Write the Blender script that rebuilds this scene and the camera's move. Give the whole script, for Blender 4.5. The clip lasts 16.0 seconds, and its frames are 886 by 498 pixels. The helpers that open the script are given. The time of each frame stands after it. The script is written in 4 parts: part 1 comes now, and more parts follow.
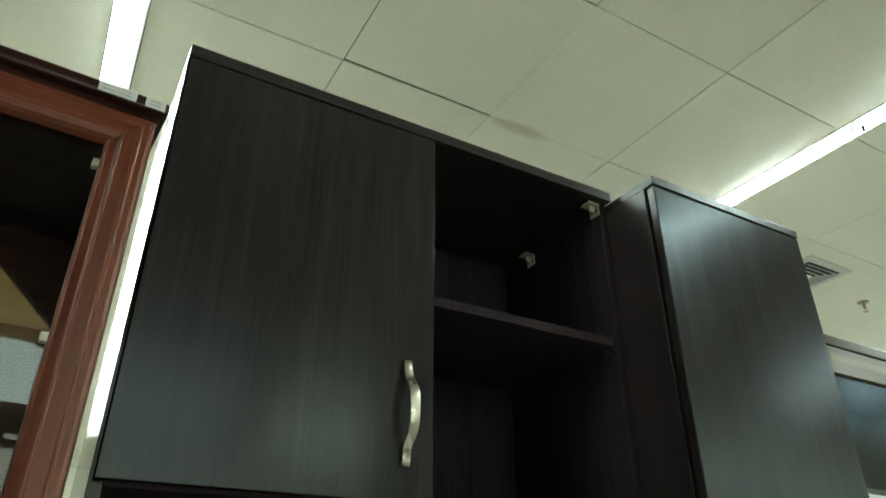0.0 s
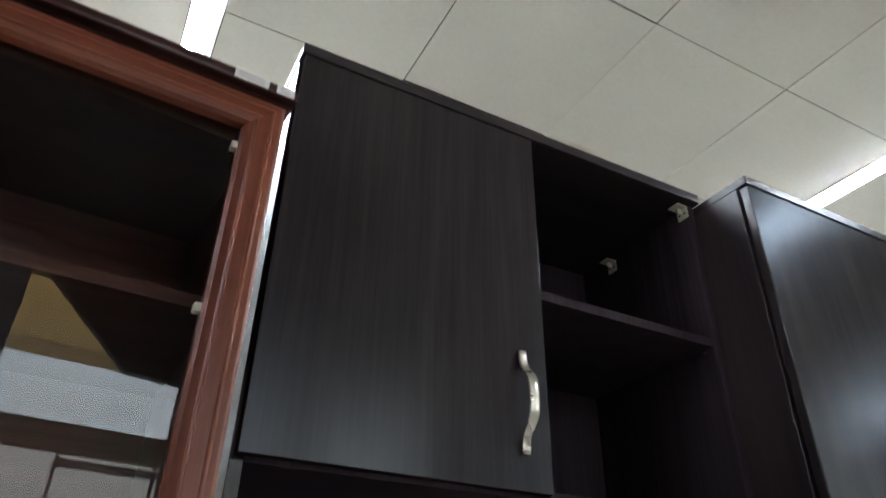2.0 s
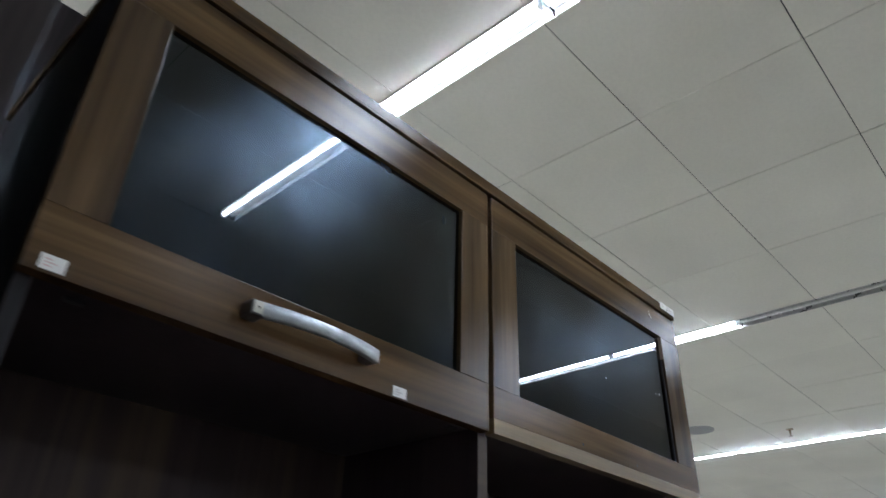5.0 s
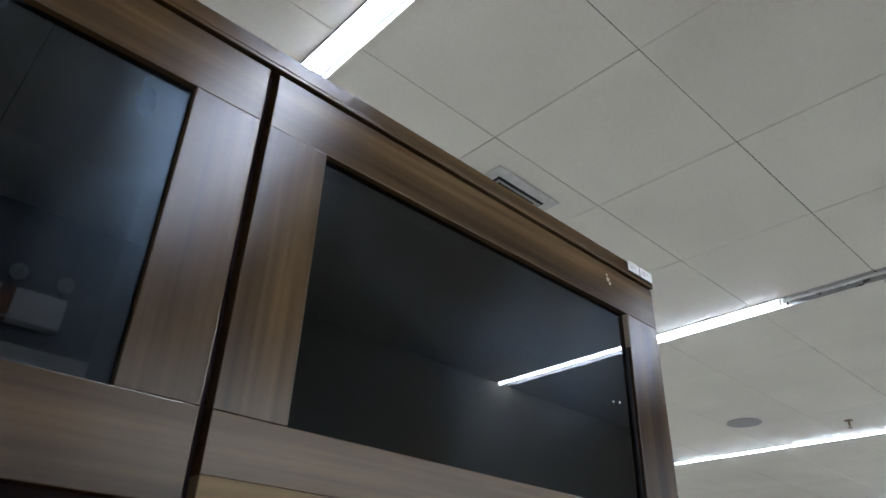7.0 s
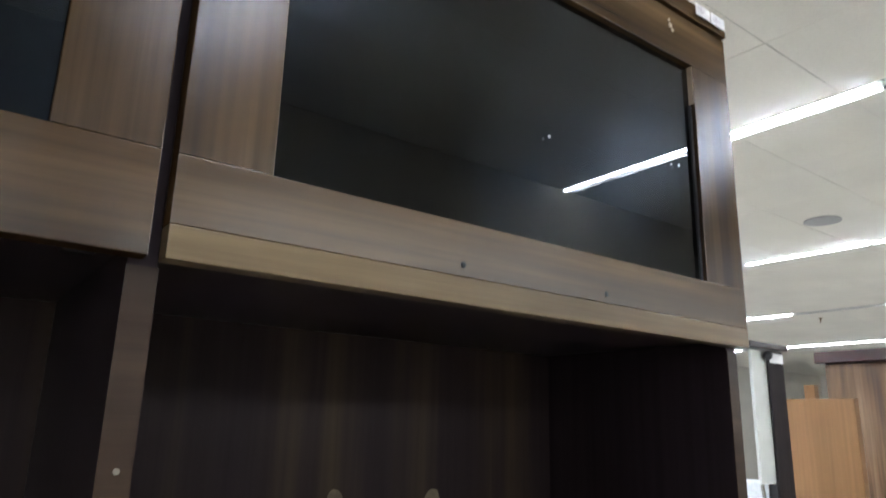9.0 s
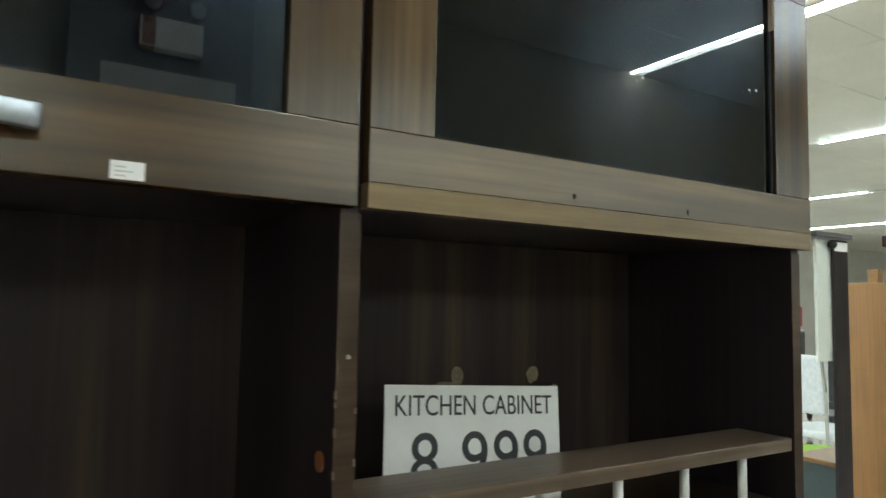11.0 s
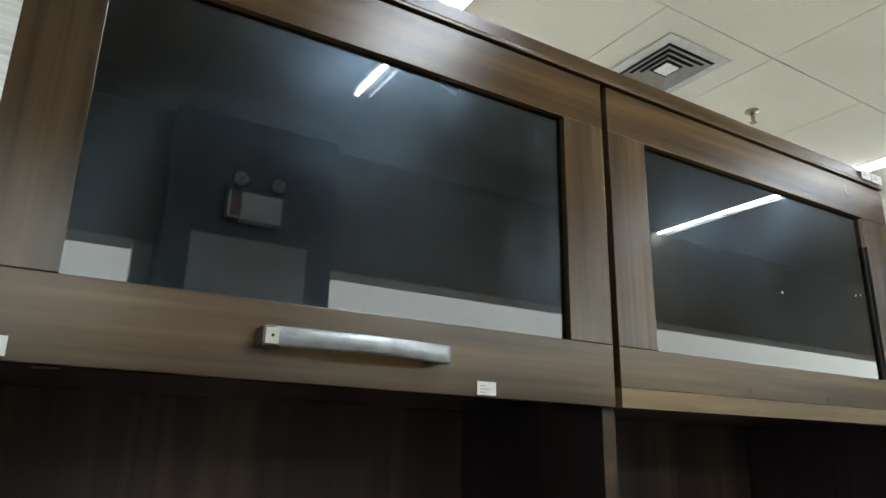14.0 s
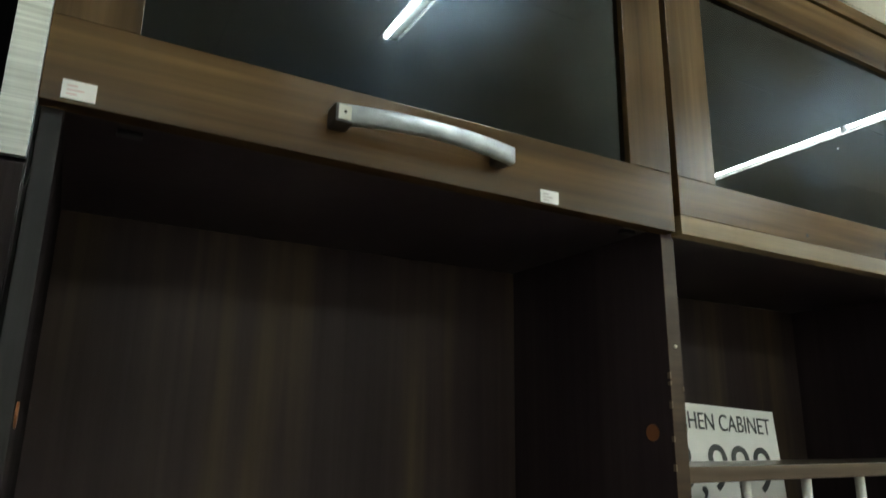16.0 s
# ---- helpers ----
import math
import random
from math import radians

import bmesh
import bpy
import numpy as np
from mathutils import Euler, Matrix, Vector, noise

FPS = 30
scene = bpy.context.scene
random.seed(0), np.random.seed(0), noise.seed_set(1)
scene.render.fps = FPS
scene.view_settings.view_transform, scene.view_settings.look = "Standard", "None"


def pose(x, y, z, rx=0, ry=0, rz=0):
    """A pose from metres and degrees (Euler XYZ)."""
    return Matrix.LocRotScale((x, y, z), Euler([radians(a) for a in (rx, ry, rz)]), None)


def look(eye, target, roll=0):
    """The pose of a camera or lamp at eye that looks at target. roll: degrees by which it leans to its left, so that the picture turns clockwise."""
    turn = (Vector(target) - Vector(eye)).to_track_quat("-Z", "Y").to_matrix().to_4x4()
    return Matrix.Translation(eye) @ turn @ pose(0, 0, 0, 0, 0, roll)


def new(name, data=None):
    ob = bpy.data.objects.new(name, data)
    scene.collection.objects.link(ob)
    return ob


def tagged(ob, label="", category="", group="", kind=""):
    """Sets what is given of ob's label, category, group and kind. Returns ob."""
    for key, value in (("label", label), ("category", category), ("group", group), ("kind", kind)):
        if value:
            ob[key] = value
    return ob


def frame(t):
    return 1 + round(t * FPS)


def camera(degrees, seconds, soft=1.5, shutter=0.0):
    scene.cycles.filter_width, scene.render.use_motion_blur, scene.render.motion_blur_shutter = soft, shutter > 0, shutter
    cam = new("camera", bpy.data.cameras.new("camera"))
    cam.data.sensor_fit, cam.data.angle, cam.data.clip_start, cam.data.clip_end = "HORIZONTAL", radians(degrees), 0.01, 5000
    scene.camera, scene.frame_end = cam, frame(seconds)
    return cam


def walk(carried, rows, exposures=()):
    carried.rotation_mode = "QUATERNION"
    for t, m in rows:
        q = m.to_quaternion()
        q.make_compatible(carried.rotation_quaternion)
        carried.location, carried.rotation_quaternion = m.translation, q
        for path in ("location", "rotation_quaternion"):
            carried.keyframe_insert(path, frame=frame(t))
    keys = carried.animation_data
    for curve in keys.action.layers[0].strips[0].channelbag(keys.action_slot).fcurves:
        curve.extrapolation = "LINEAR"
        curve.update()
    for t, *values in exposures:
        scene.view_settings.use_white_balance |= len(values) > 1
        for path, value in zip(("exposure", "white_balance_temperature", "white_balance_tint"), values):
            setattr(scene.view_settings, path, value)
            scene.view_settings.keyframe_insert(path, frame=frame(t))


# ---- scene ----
cam = camera(66.3, 16.0, soft=1.5, shutter=0.4)
PATH = [
    (0, (0.222, 0.075, 1.353), (1.096, 1.604, 2.301), 0.1),
    (0.5, (0.236, 0.066, 1.332), (1.05, 1.564, 2.379), 0.5),
    (1, (0.209, 0.078, 1.307), (1.007, 1.585, 2.352), 0.7),
    (1.5, (0.169, 0.071, 1.309), (0.952, 1.588, 2.351), 1.0),
    (2, (0.132, 0.158, 1.297), (0.917, 1.677, 2.335), 1.2),
    (2.5, (0.158, 0.249, 1.286), (1.05, 1.718, 2.309), 1.7),
    (3, (0.387, 0.21, 1.267), (1.427, 1.578, 2.291), 1.5),
    (3.5, (0.637, 0.229, 1.253), (1.778, 1.516, 2.274), 1.2),
    (4, (0.87, 0.293, 1.246), (2.089, 1.511, 2.262), 1.6),
    (4.5, (1.177, 0.269, 1.228), (2.422, 1.457, 2.247), 1.8),
    (5, (1.398, 0.3, 1.231), (2.644, 1.49, 2.247), 1.8),
    (7.5, (1.958, 0.425, 1.434), (3.079, 1.746, 2.433), 2.4),
    (8, (1.982, 0.433, 1.408), (3.063, 1.783, 2.412), 2.4),
    (8.5, (2.003, 0.446, 1.39), (3.099, 1.892, 2.23), 1.6),
    (9, (2.01, 0.466, 1.394), (3.162, 2.024, 1.888), 1.5),
    (11.5, (1.747, 0.355, 1.424), (2.794, 2.054, 1.557), 1.1),
    (12, (1.604, 0.338, 1.456), (2.663, 2.03, 1.575), 1.4),
    (12.5, (1.58, 0.333, 1.463), (2.64, 2.023, 1.598), 1.0),
    (13, (1.577, 0.339, 1.461), (2.586, 1.984, 1.985), 1.1),
    (13.5, (1.57, 0.34, 1.448), (2.573, 1.98, 2.001), 1.4),
    (14, (1.558, 0.337, 1.436), (2.546, 1.981, 2.003), 1.2),
    (14.5, (1.556, 0.345, 1.411), (2.554, 1.988, 1.96), 1.3),
    (15, (1.545, 0.35, 1.349), (2.521, 2.008, 1.892), 1.1),
    (15.5, (1.544, 0.367, 1.312), (2.491, 2.043, 1.855), 1.4),
    (16, (1.547, 0.386, 1.282), (2.485, 2.081, 1.78), 0.9),
]
EXPOSURES = [(0.0, 0.80, 6400, -14), (0.5, 0.84, 5850, 10), (1.5, 0.94, 5850, 15), (3.5, 0.86, 5800, 5), (4.5, 0.42, 5700, 11), (5.0, 0.30, 5650, 15),
             (8.0, 0.32, 5700, 18), (9.0, 0.98, 5850, 18), (11.5, 0.80, 6200, 0), (14.0, 0.84, 6150, 10), (15.0, 0.86, 6300, 6), (16.0, 0.88, 6450, 0)]
walk(cam, [(t, look(eye, target, roll)) for t, eye, target, roll in PATH], EXPOSURES)

# ---------------- world and light ----------------
TUBE = 78.0      # glow of a fluorescent tube
SKY = 3.4        # overcast daylight behind the clerestory windows
world = bpy.data.worlds.new("world")
scene.world = world
world.use_nodes = True
world.node_tree.nodes["Background"].inputs[0].default_value = (0.6, 0.66, 0.7, 1)
world.node_tree.nodes["Background"].inputs[1].default_value = 0.3

CEIL = 3.052

# ---------------- materials ----------------


def nodes_of(name):
    m = bpy.data.materials.new(name)
    m.use_nodes = True
    nt = m.node_tree
    return m, nt, nt.nodes, nt.links, nt.nodes["Principled BSDF"]


def noise_tex(nt, scale, stretch=(1, 1, 1), detail=4.0, rough=0.55):
    """Noise in world metres, stretched along the axes."""
    geo = nt.nodes.new("ShaderNodeNewGeometry")
    mp = nt.nodes.new("ShaderNodeMapping")
    mp.inputs["Scale"].default_value = stretch
    nt.links.new(geo.outputs["Position"], mp.inputs["Vector"])
    tx = nt.nodes.new("ShaderNodeTexNoise")
    tx.inputs["Scale"].default_value = scale
    tx.inputs["Detail"].default_value = detail
    tx.inputs["Roughness"].default_value = rough
    nt.links.new(mp.outputs[0], tx.inputs["Vector"])
    return tx.outputs["Fac"]


def ramp(nt, fac, stops, ease="LINEAR"):
    r = nt.nodes.new("ShaderNodeValToRGB")
    r.color_ramp.interpolation = ease
    el = r.color_ramp.elements
    while len(el) < len(stops):
        el.new(0.5)
    for e, (p, c) in zip(el, stops):
        e.position = p
        e.color = (*c, 1) if len(c) == 3 else c
    nt.links.new(fac, r.inputs[0])
    return r.outputs[0]


def mix(nt, fac, a, b, mode="MIX"):
    n = nt.nodes.new("ShaderNodeMix")
    n.data_type, n.blend_type = "RGBA", mode
    for sock, v in ((n.inputs[0], fac), (n.inputs[6], a), (n.inputs[7], b)):
        if isinstance(v, (int, float)):
            sock.default_value = v
        elif isinstance(v, tuple):
            sock.default_value = (*v, 1)
        else:
            nt.links.new(v, sock)
    return n.outputs[2]


def bump(nt, fac, strength, distance, bsdf):
    b = nt.nodes.new("ShaderNodeBump")
    b.inputs["Strength"].default_value = strength
    b.inputs["Distance"].default_value = distance
    nt.links.new(fac, b.inputs["Height"])
    nt.links.new(b.outputs[0], bsdf.inputs["Normal"])


def value_range(nt, fac, lo, hi):
    r = nt.nodes.new("ShaderNodeMapRange")
    r.inputs["From Min"].default_value, r.inputs["From Max"].default_value = 0.3, 0.7
    r.inputs["To Min"].default_value, r.inputs["To Max"].default_value = lo, hi
    nt.links.new(fac, r.inputs["Value"])
    return r.outputs[0]


def wood(name, dark, mid, light, axis, rough=(0.30, 0.36), band=14.0, grain=110.0, relief=0.03, ior=1.42, fleck=0.55, sheen=0.0, lobe="BECKMANN", shine=(0.84, 0.93, 1.0)):
    """Wood-print laminate: broad bands and fine grain running along the axis, under a satin melamine gloss."""
    m, nt, nd, ln, bs = nodes_of(name)
    along = {"x": (0.06, 1, 1), "y": (1, 0.06, 1), "z": (1, 1, 0.06)}[axis]
    fine_s = {"x": (0.025, 1, 1), "y": (1, 0.025, 1), "z": (1, 1, 0.025)}[axis]
    b = noise_tex(nt, band, along, 3.0, 0.5)
    f = noise_tex(nt, grain, fine_s, 5.0, 0.6)
    w = noise_tex(nt, 5.0, (1, 1, 1), 4.0, 0.6)
    col = ramp(nt, b, [(0.30, dark), (0.5, mid), (0.70, light)])
    col = mix(nt, fleck, col, ramp(nt, f, [(0.32, (0.45, 0.45, 0.45)), (0.62, (1.15, 1.15, 1.15))]), "MULTIPLY")
    col = mix(nt, 0.3, col, ramp(nt, w, [(0.3, (0.75, 0.75, 0.77)), (0.7, (1.15, 1.13, 1.1))]), "MULTIPLY")
    ln.new(col, bs.inputs["Base Color"])
    bs.inputs["Roughness"].default_value = 0.8
    bs.inputs["Specular IOR Level"].default_value = 0.0
    gl = nd.new("ShaderNodeBsdfAnisotropic")
    gl.distribution = lobe
    ln.new(value_range(nt, noise_tex(nt, 9.0, (1, 1, 1), 4.0), *rough), gl.inputs["Roughness"])
    fr = nd.new("ShaderNodeFresnel")
    fr.inputs["IOR"].default_value = ior
    mx = nd.new("ShaderNodeMixShader")
    if sheen:
        gl.inputs["Color"].default_value = (*shine, 1)
        gl.inputs["Anisotropy"].default_value = 0.3 if lobe == "GGX" else 0.0
        mx.inputs[0].default_value = sheen
    else:
        ln.new(fr.outputs[0], mx.inputs[0])
    ln.new(bs.outputs[0], mx.inputs[1])
    ln.new(gl.outputs[0], mx.inputs[2])
    ln.new(mx.outputs[0], nd["Material Output"].inputs["Surface"])
    if relief:
        bump(nt, f, relief, 0.001, bs)
    return m


def plain(name, col, rough=0.5, metal=0.0, var=0.12, scale=30.0, spec=0.5, relief=0.0):
    m, nt, nd, ln, bs = nodes_of(name)
    n = noise_tex(nt, scale, (1, 1, 1), 6.0)
    lo = tuple(c * (1 - var) for c in col)
    hi = tuple(min(1, c * (1 + var)) for c in col)
    ln.new(ramp(nt, n, [(0.3, lo), (0.7, hi)]), bs.inputs["Base Color"])
    ln.new(value_range(nt, noise_tex(nt, scale * 0.4), max(0.02, rough * 0.8), min(1, rough * 1.2)), bs.inputs["Roughness"])
    bs.inputs["Metallic"].default_value = metal
    bs.inputs["Specular IOR Level"].default_value = spec
    if relief:
        bump(nt, noise_tex(nt, scale * 6), relief, 0.001, bs)
    return m


def glow(name, col, strength):
    m, nt, nd, ln, bs = nodes_of(name)
    bs.inputs["Base Color"].default_value = (0.8, 0.8, 0.8, 1)
    bs.inputs["Emission Color"].default_value = (*col, 1)
    bs.inputs["Emission Strength"].default_value = strength
    return m


def pane_glass(name, tint, haze, ior=1.5):
    """Tinted sheet glass; wiped dust and finger smears on it scatter the lamp light."""
    m, nt, nd, ln, bs = nodes_of(name)
    clear = nd.new("ShaderNodeBsdfTransparent")
    clear.inputs["Color"].default_value = (*tint, 1)
    mirror = nd.new("ShaderNodeBsdfAnisotropic")
    mirror.inputs["Roughness"].default_value = 0.0
    fr = nd.new("ShaderNodeFresnel")
    fr.inputs["IOR"].default_value = ior
    sheet = nd.new("ShaderNodeMixShader")
    ln.new(fr.outputs[0], sheet.inputs[0])
    ln.new(clear.outputs[0], sheet.inputs[1])
    ln.new(mirror.outputs[0], sheet.inputs[2])
    film = nd.new("ShaderNodeBsdfAnisotropic")
    film.distribution = "BECKMANN"
    film.inputs["Roughness"].default_value = 0.29
    film.inputs["Color"].default_value = (0.55, 0.76, 1.0, 1)
    cloud = noise_tex(nt, 7.0, (1, 1, 0.8), 2.0, 0.45)
    cloud.node.inputs["Distortion"].default_value = 0.7
    smear = noise_tex(nt, 34.0, (1, 1, 0.4), 3.0, 0.5)
    smear.node.inputs["Distortion"].default_value = 0.5
    smear.node.inputs["Vector"].links[0].from_node.inputs["Rotation"].default_value = (0, 0.45, 0)
    a = ramp(nt, cloud, [(0.32, (0.12, 0.12, 0.12)), (0.50, (0.40, 0.40, 0.40)), (0.72, (1.15, 1.15, 1.15))], "B_SPLINE")
    s = ramp(nt, smear, [(0.34, (0.38, 0.38, 0.38)), (0.66, (1.75, 1.75, 1.75))], "B_SPLINE")
    amt = mix(nt, 1.0, a, s, "MULTIPLY")
    k = nd.new("ShaderNodeMath")
    k.operation = "MULTIPLY"
    k.inputs[1].default_value = haze
    # the film is thinner towards the bottom of a pane
    geo = nd.new("ShaderNodeNewGeometry")
    sep = nd.new("ShaderNodeSeparateXYZ")
    ln.new(geo.outputs["Position"], sep.inputs[0])
    up = nd.new("ShaderNodeMapRange")
    up.interpolation_type = "SMOOTHSTEP"
    up.inputs["From Min"].default_value, up.inputs["From Max"].default_value = 1.56, 1.73
    up.inputs["To Min"].default_value, up.inputs["To Max"].default_value = 0.3, 1.0
    ln.new(sep.outputs["Z"], up.inputs["Value"])
    ln.new(mix(nt, 1.0, amt, up.outputs[0], "MULTIPLY"), k.inputs[0])
    mx = nd.new("ShaderNodeMixShader")
    ln.new(k.outputs[0], mx.inputs[0])
    ln.new(sheet.outputs[0], mx.inputs[1])
    ln.new(film.outputs[0], mx.inputs[2])
    ln.new(mx.outputs[0], nd["Material Output"].inputs["Surface"])
    return m


def ceiling_board():
    """Off-white mineral board with faint mottling and a water stain."""
    m, nt, nd, ln, bs = nodes_of("ceiling board")
    a = noise_tex(nt, 1.6, (1, 1, 1), 6.0)
    b = noise_tex(nt, 60.0, (1, 1, 1), 4.0)
    col = ramp(nt, a, [(0.3, (0.66, 0.64, 0.553)), (0.7, (0.74, 0.717, 0.625))])
    col = mix(nt, 0.25, col, ramp(nt, b, [(0.35, (0.86, 0.86, 0.86)), (0.6, (1.02, 1.02, 1.02))]), "MULTIPLY")
    isl = nd.new("ShaderNodeNewGeometry")
    col = mix(nt, 0.3, col, ramp(nt, isl.outputs["Random Per Island"], [(0.0, (0.9, 0.9, 0.9)), (1.0, (1.06, 1.06, 1.05))]), "MULTIPLY")
    # brown water stain beside the sagging board
    geo = nd.new("ShaderNodeNewGeometry")
    mp = nd.new("ShaderNodeMapping")
    mp.inputs["Location"].default_value = (-1.55 * 5.5, -1.79 * 22, 0)
    mp.inputs["Scale"].default_value = (5.5, 22, 0)
    ln.new(geo.outputs["Position"], mp.inputs["Vector"])
    gr = nd.new("ShaderNodeTexGradient")
    gr.gradient_type = "SPHERICAL"
    ln.new(mp.outputs[0], gr.inputs[0])
    wob = mix(nt, 0.6, gr.outputs["Fac"], noise_tex(nt, 14.0), "MULTIPLY")
    st = ramp(nt, wob, [(0.08, (0, 0, 0)), (0.4, (0.6, 0.6, 0.6))])
    col = mix(nt, st, col, (0.42, 0.36, 0.22))
    ln.new(col, bs.inputs["Base Color"])
    bs.inputs["Roughness"].default_value = 0.5
    bs.inputs["Specular IOR Level"].default_value = 0.5
    bump(nt, b, 0.12, 0.001, bs)
    return m


WENGE_Z = wood("wenge laminate upright", (0.0235, 0.0174, 0.0178), (0.0278, 0.0208, 0.0212), (0.0325, 0.0246, 0.0248), "z", (0.212, 0.226), 38, 210, 0, 1.345, 0.45, sheen=0.031, lobe="GGX")
WENGE_X = wood("wenge laminate level", (0.019, 0.0145, 0.0158), (0.029, 0.0225, 0.0245), (0.042, 0.033, 0.035), "x", (0.28, 0.34), 16, 150, 0, 1.42)
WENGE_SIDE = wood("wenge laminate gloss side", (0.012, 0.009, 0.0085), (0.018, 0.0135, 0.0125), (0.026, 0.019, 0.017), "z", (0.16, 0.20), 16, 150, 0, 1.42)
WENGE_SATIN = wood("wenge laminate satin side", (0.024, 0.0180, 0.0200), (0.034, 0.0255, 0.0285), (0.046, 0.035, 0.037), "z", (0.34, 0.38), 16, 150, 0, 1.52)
# inside copy of the wenge, its colour set to how dark the recess looks
WENGE_IN = wood("wenge inside, recess tone", (0.033, 0.0245, 0.0305), (0.043, 0.0325, 0.0395), (0.052, 0.039, 0.046), "z", (0.4, 0.5), 30, 190, 0, 1.10)
WALNUT_X = wood("walnut laminate level", (0.033, 0.0178, 0.0077), (0.074, 0.0408, 0.0170), (0.140, 0.085, 0.0365), "x", (0.245, 0.265), 24, 120, 0.0, sheen=0.047, shine=(1.0, 0.97, 0.93))
WALNUT_Z = wood("walnut laminate upright", (0.036, 0.0200, 0.0096), (0.077, 0.0448, 0.0206), (0.134, 0.085, 0.0415), "z", (0.245, 0.265), 26, 120, 0.0, sheen=0.050, shine=(0.97, 0.97, 0.97))
WALNUT_PALE = wood("pale walnut laminate", (0.150, 0.102, 0.050), (0.205, 0.145, 0.074), (0.25, 0.182, 0.098), "x", (0.32, 0.4), 22, 120, 0.03, 1.36)
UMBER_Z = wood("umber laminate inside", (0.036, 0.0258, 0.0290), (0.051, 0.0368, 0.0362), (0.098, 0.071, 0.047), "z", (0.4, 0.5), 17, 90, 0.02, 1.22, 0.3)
# umber copy with the shade of inner sides and floors put into its colour
UMBER_SHADE = wood("umber laminate darkened for shade", (0.030, 0.0212, 0.0262), (0.040, 0.0285, 0.0330), (0.053, 0.0385, 0.0415), "z", (0.4, 0.5), 9, 90, 0, 1.2, 0.35)
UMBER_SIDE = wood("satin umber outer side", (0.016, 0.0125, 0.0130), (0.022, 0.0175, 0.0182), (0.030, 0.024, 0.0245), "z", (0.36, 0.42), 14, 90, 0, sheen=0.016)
UMBER_X = wood("umber laminate boards", (0.034, 0.020, 0.0135), (0.056, 0.035, 0.023), (0.085, 0.056, 0.037), "x", (0.36, 0.44), 18, 110, 0.03, 1.36)
RAIL_X = wood("dusty brown rail", (0.070, 0.048, 0.034), (0.108, 0.076, 0.054), (0.155, 0.115, 0.085), "x", (0.36, 0.44), 26, 140, 0.03, 1.38)
CHERRY_Z = wood("cherry stained wood upright", (0.110, 0.027, 0.014), (0.160, 0.042, 0.022), (0.205, 0.062, 0.032), "z", (0.32, 0.4), 12, 100, 0.05, 1.4)
CHERRY_X = wood("cherry stained wood level", (0.110, 0.027, 0.014), (0.160, 0.042, 0.022), (0.205, 0.062, 0.032), "x", (0.32, 0.4), 12, 100, 0.05, 1.4)
MAROON_X = wood("dark cherry moulding", (0.022, 0.007, 0.006), (0.034, 0.011, 0.009), (0.050, 0.016, 0.012), "x", (0.28, 0.33), 12, 100, 0.03, 1.45)
CHERRY_IN = wood("cherry laminate inside", (0.16, 0.075, 0.058), (0.20, 0.098, 0.076), (0.25, 0.125, 0.096), "x", (0.4, 0.5), 10, 80, 0, 1.3)
ORANGE_Z = wood("honey beech veneer", (0.190, 0.098, 0.038), (0.215, 0.112, 0.044), (0.245, 0.130, 0.054), "z", (0.36, 0.44), 8, 120, 0.03, 1.36, 0.3)
ZEBRA_Z = wood("striped walnut veneer", (0.045, 0.024, 0.012), (0.135, 0.078, 0.038), (0.240, 0.155, 0.088), "z", (0.33, 0.4), 30, 120, 0.03, 1.36)
PALE_GRAIN = wood("whitewashed oak laminate", (0.62, 0.64, 0.58), (0.74, 0.76, 0.70), (0.80, 0.82, 0.77), "x", (0.28, 0.34), 26, 90, 0.03, 1.42)
PALE_GLOSS = wood("whitewashed gloss laminate", (0.66, 0.69, 0.68), (0.74, 0.77, 0.76), (0.80, 0.83, 0.83), "x", (0.12, 0.18), 26, 90, 0, 1.45)
EDGE_BAND = wood("shiny dark edging", (0.02, 0.016, 0.017), (0.028, 0.022, 0.023), (0.036, 0.028, 0.03), "z", (0.3, 0.36), 30, 150, 0, 1.7)
CEILING = ceiling_board()
PLENUM = plain("dark ceiling void", (0.03, 0.03, 0.028), 0.9)
TUBE_GLOW = glow("lit tube", (0.93, 0.99, 1.0), TUBE)
TUBE_DEAD = plain("unlit tube glass", (0.62, 0.63, 0.60), 0.25, var=0.05)
TRAY = plain("white enamel tray", (0.80, 0.81, 0.80), 0.35, var=0.04)
GALV = plain("bare steel channel", (0.55, 0.55, 0.53), 0.3, 0.7, 0.1)
CAPS = plain("grey lamp holder", (0.5, 0.5, 0.48), 0.5)
GLASS_C = pane_glass("smoked cabinet glass, smeared", (0.16, 0.165, 0.17), 0.095, 1.55)
GLASS_D = pane_glass("smoked cabinet glass, wiped", (0.15, 0.155, 0.16), 0.036, 1.49)
GLASS_R = pane_glass("tinted cabinet glass", (0.91, 0.89, 0.88), 0.0, 1.54)
NICKEL = plain("brushed nickel", (0.62, 0.58, 0.50), 0.30, 1.0, 0.08, 60)
IVORY = plain("worn ivory patch", (0.55, 0.54, 0.47), 0.5)
# the handle feet's shadow is put into this dark metal; the shelf pin shares it
SHADED_METAL = plain("metal darkened for shade", (0.10, 0.095, 0.095), 0.4, 0.9, 0.3, 45)
CHROME_WORN = plain("worn satin chrome", (0.36, 0.385, 0.41), 0.46, 0.7, 0.3, 45)
CHROME = plain("bright chrome", (0.7, 0.7, 0.7), 0.12, 1.0, 0.05)
PLASTIC = plain("translucent white plastic", (0.62, 0.58, 0.47), 0.4, var=0.1)
PAPER = plain("white paper label", (0.80, 0.79, 0.77), 0.6, var=0.04)
INK_GREY = plain("faded print", (0.52, 0.48, 0.48), 0.7)
INK_RED = plain("faded red print", (0.66, 0.50, 0.49), 0.7)
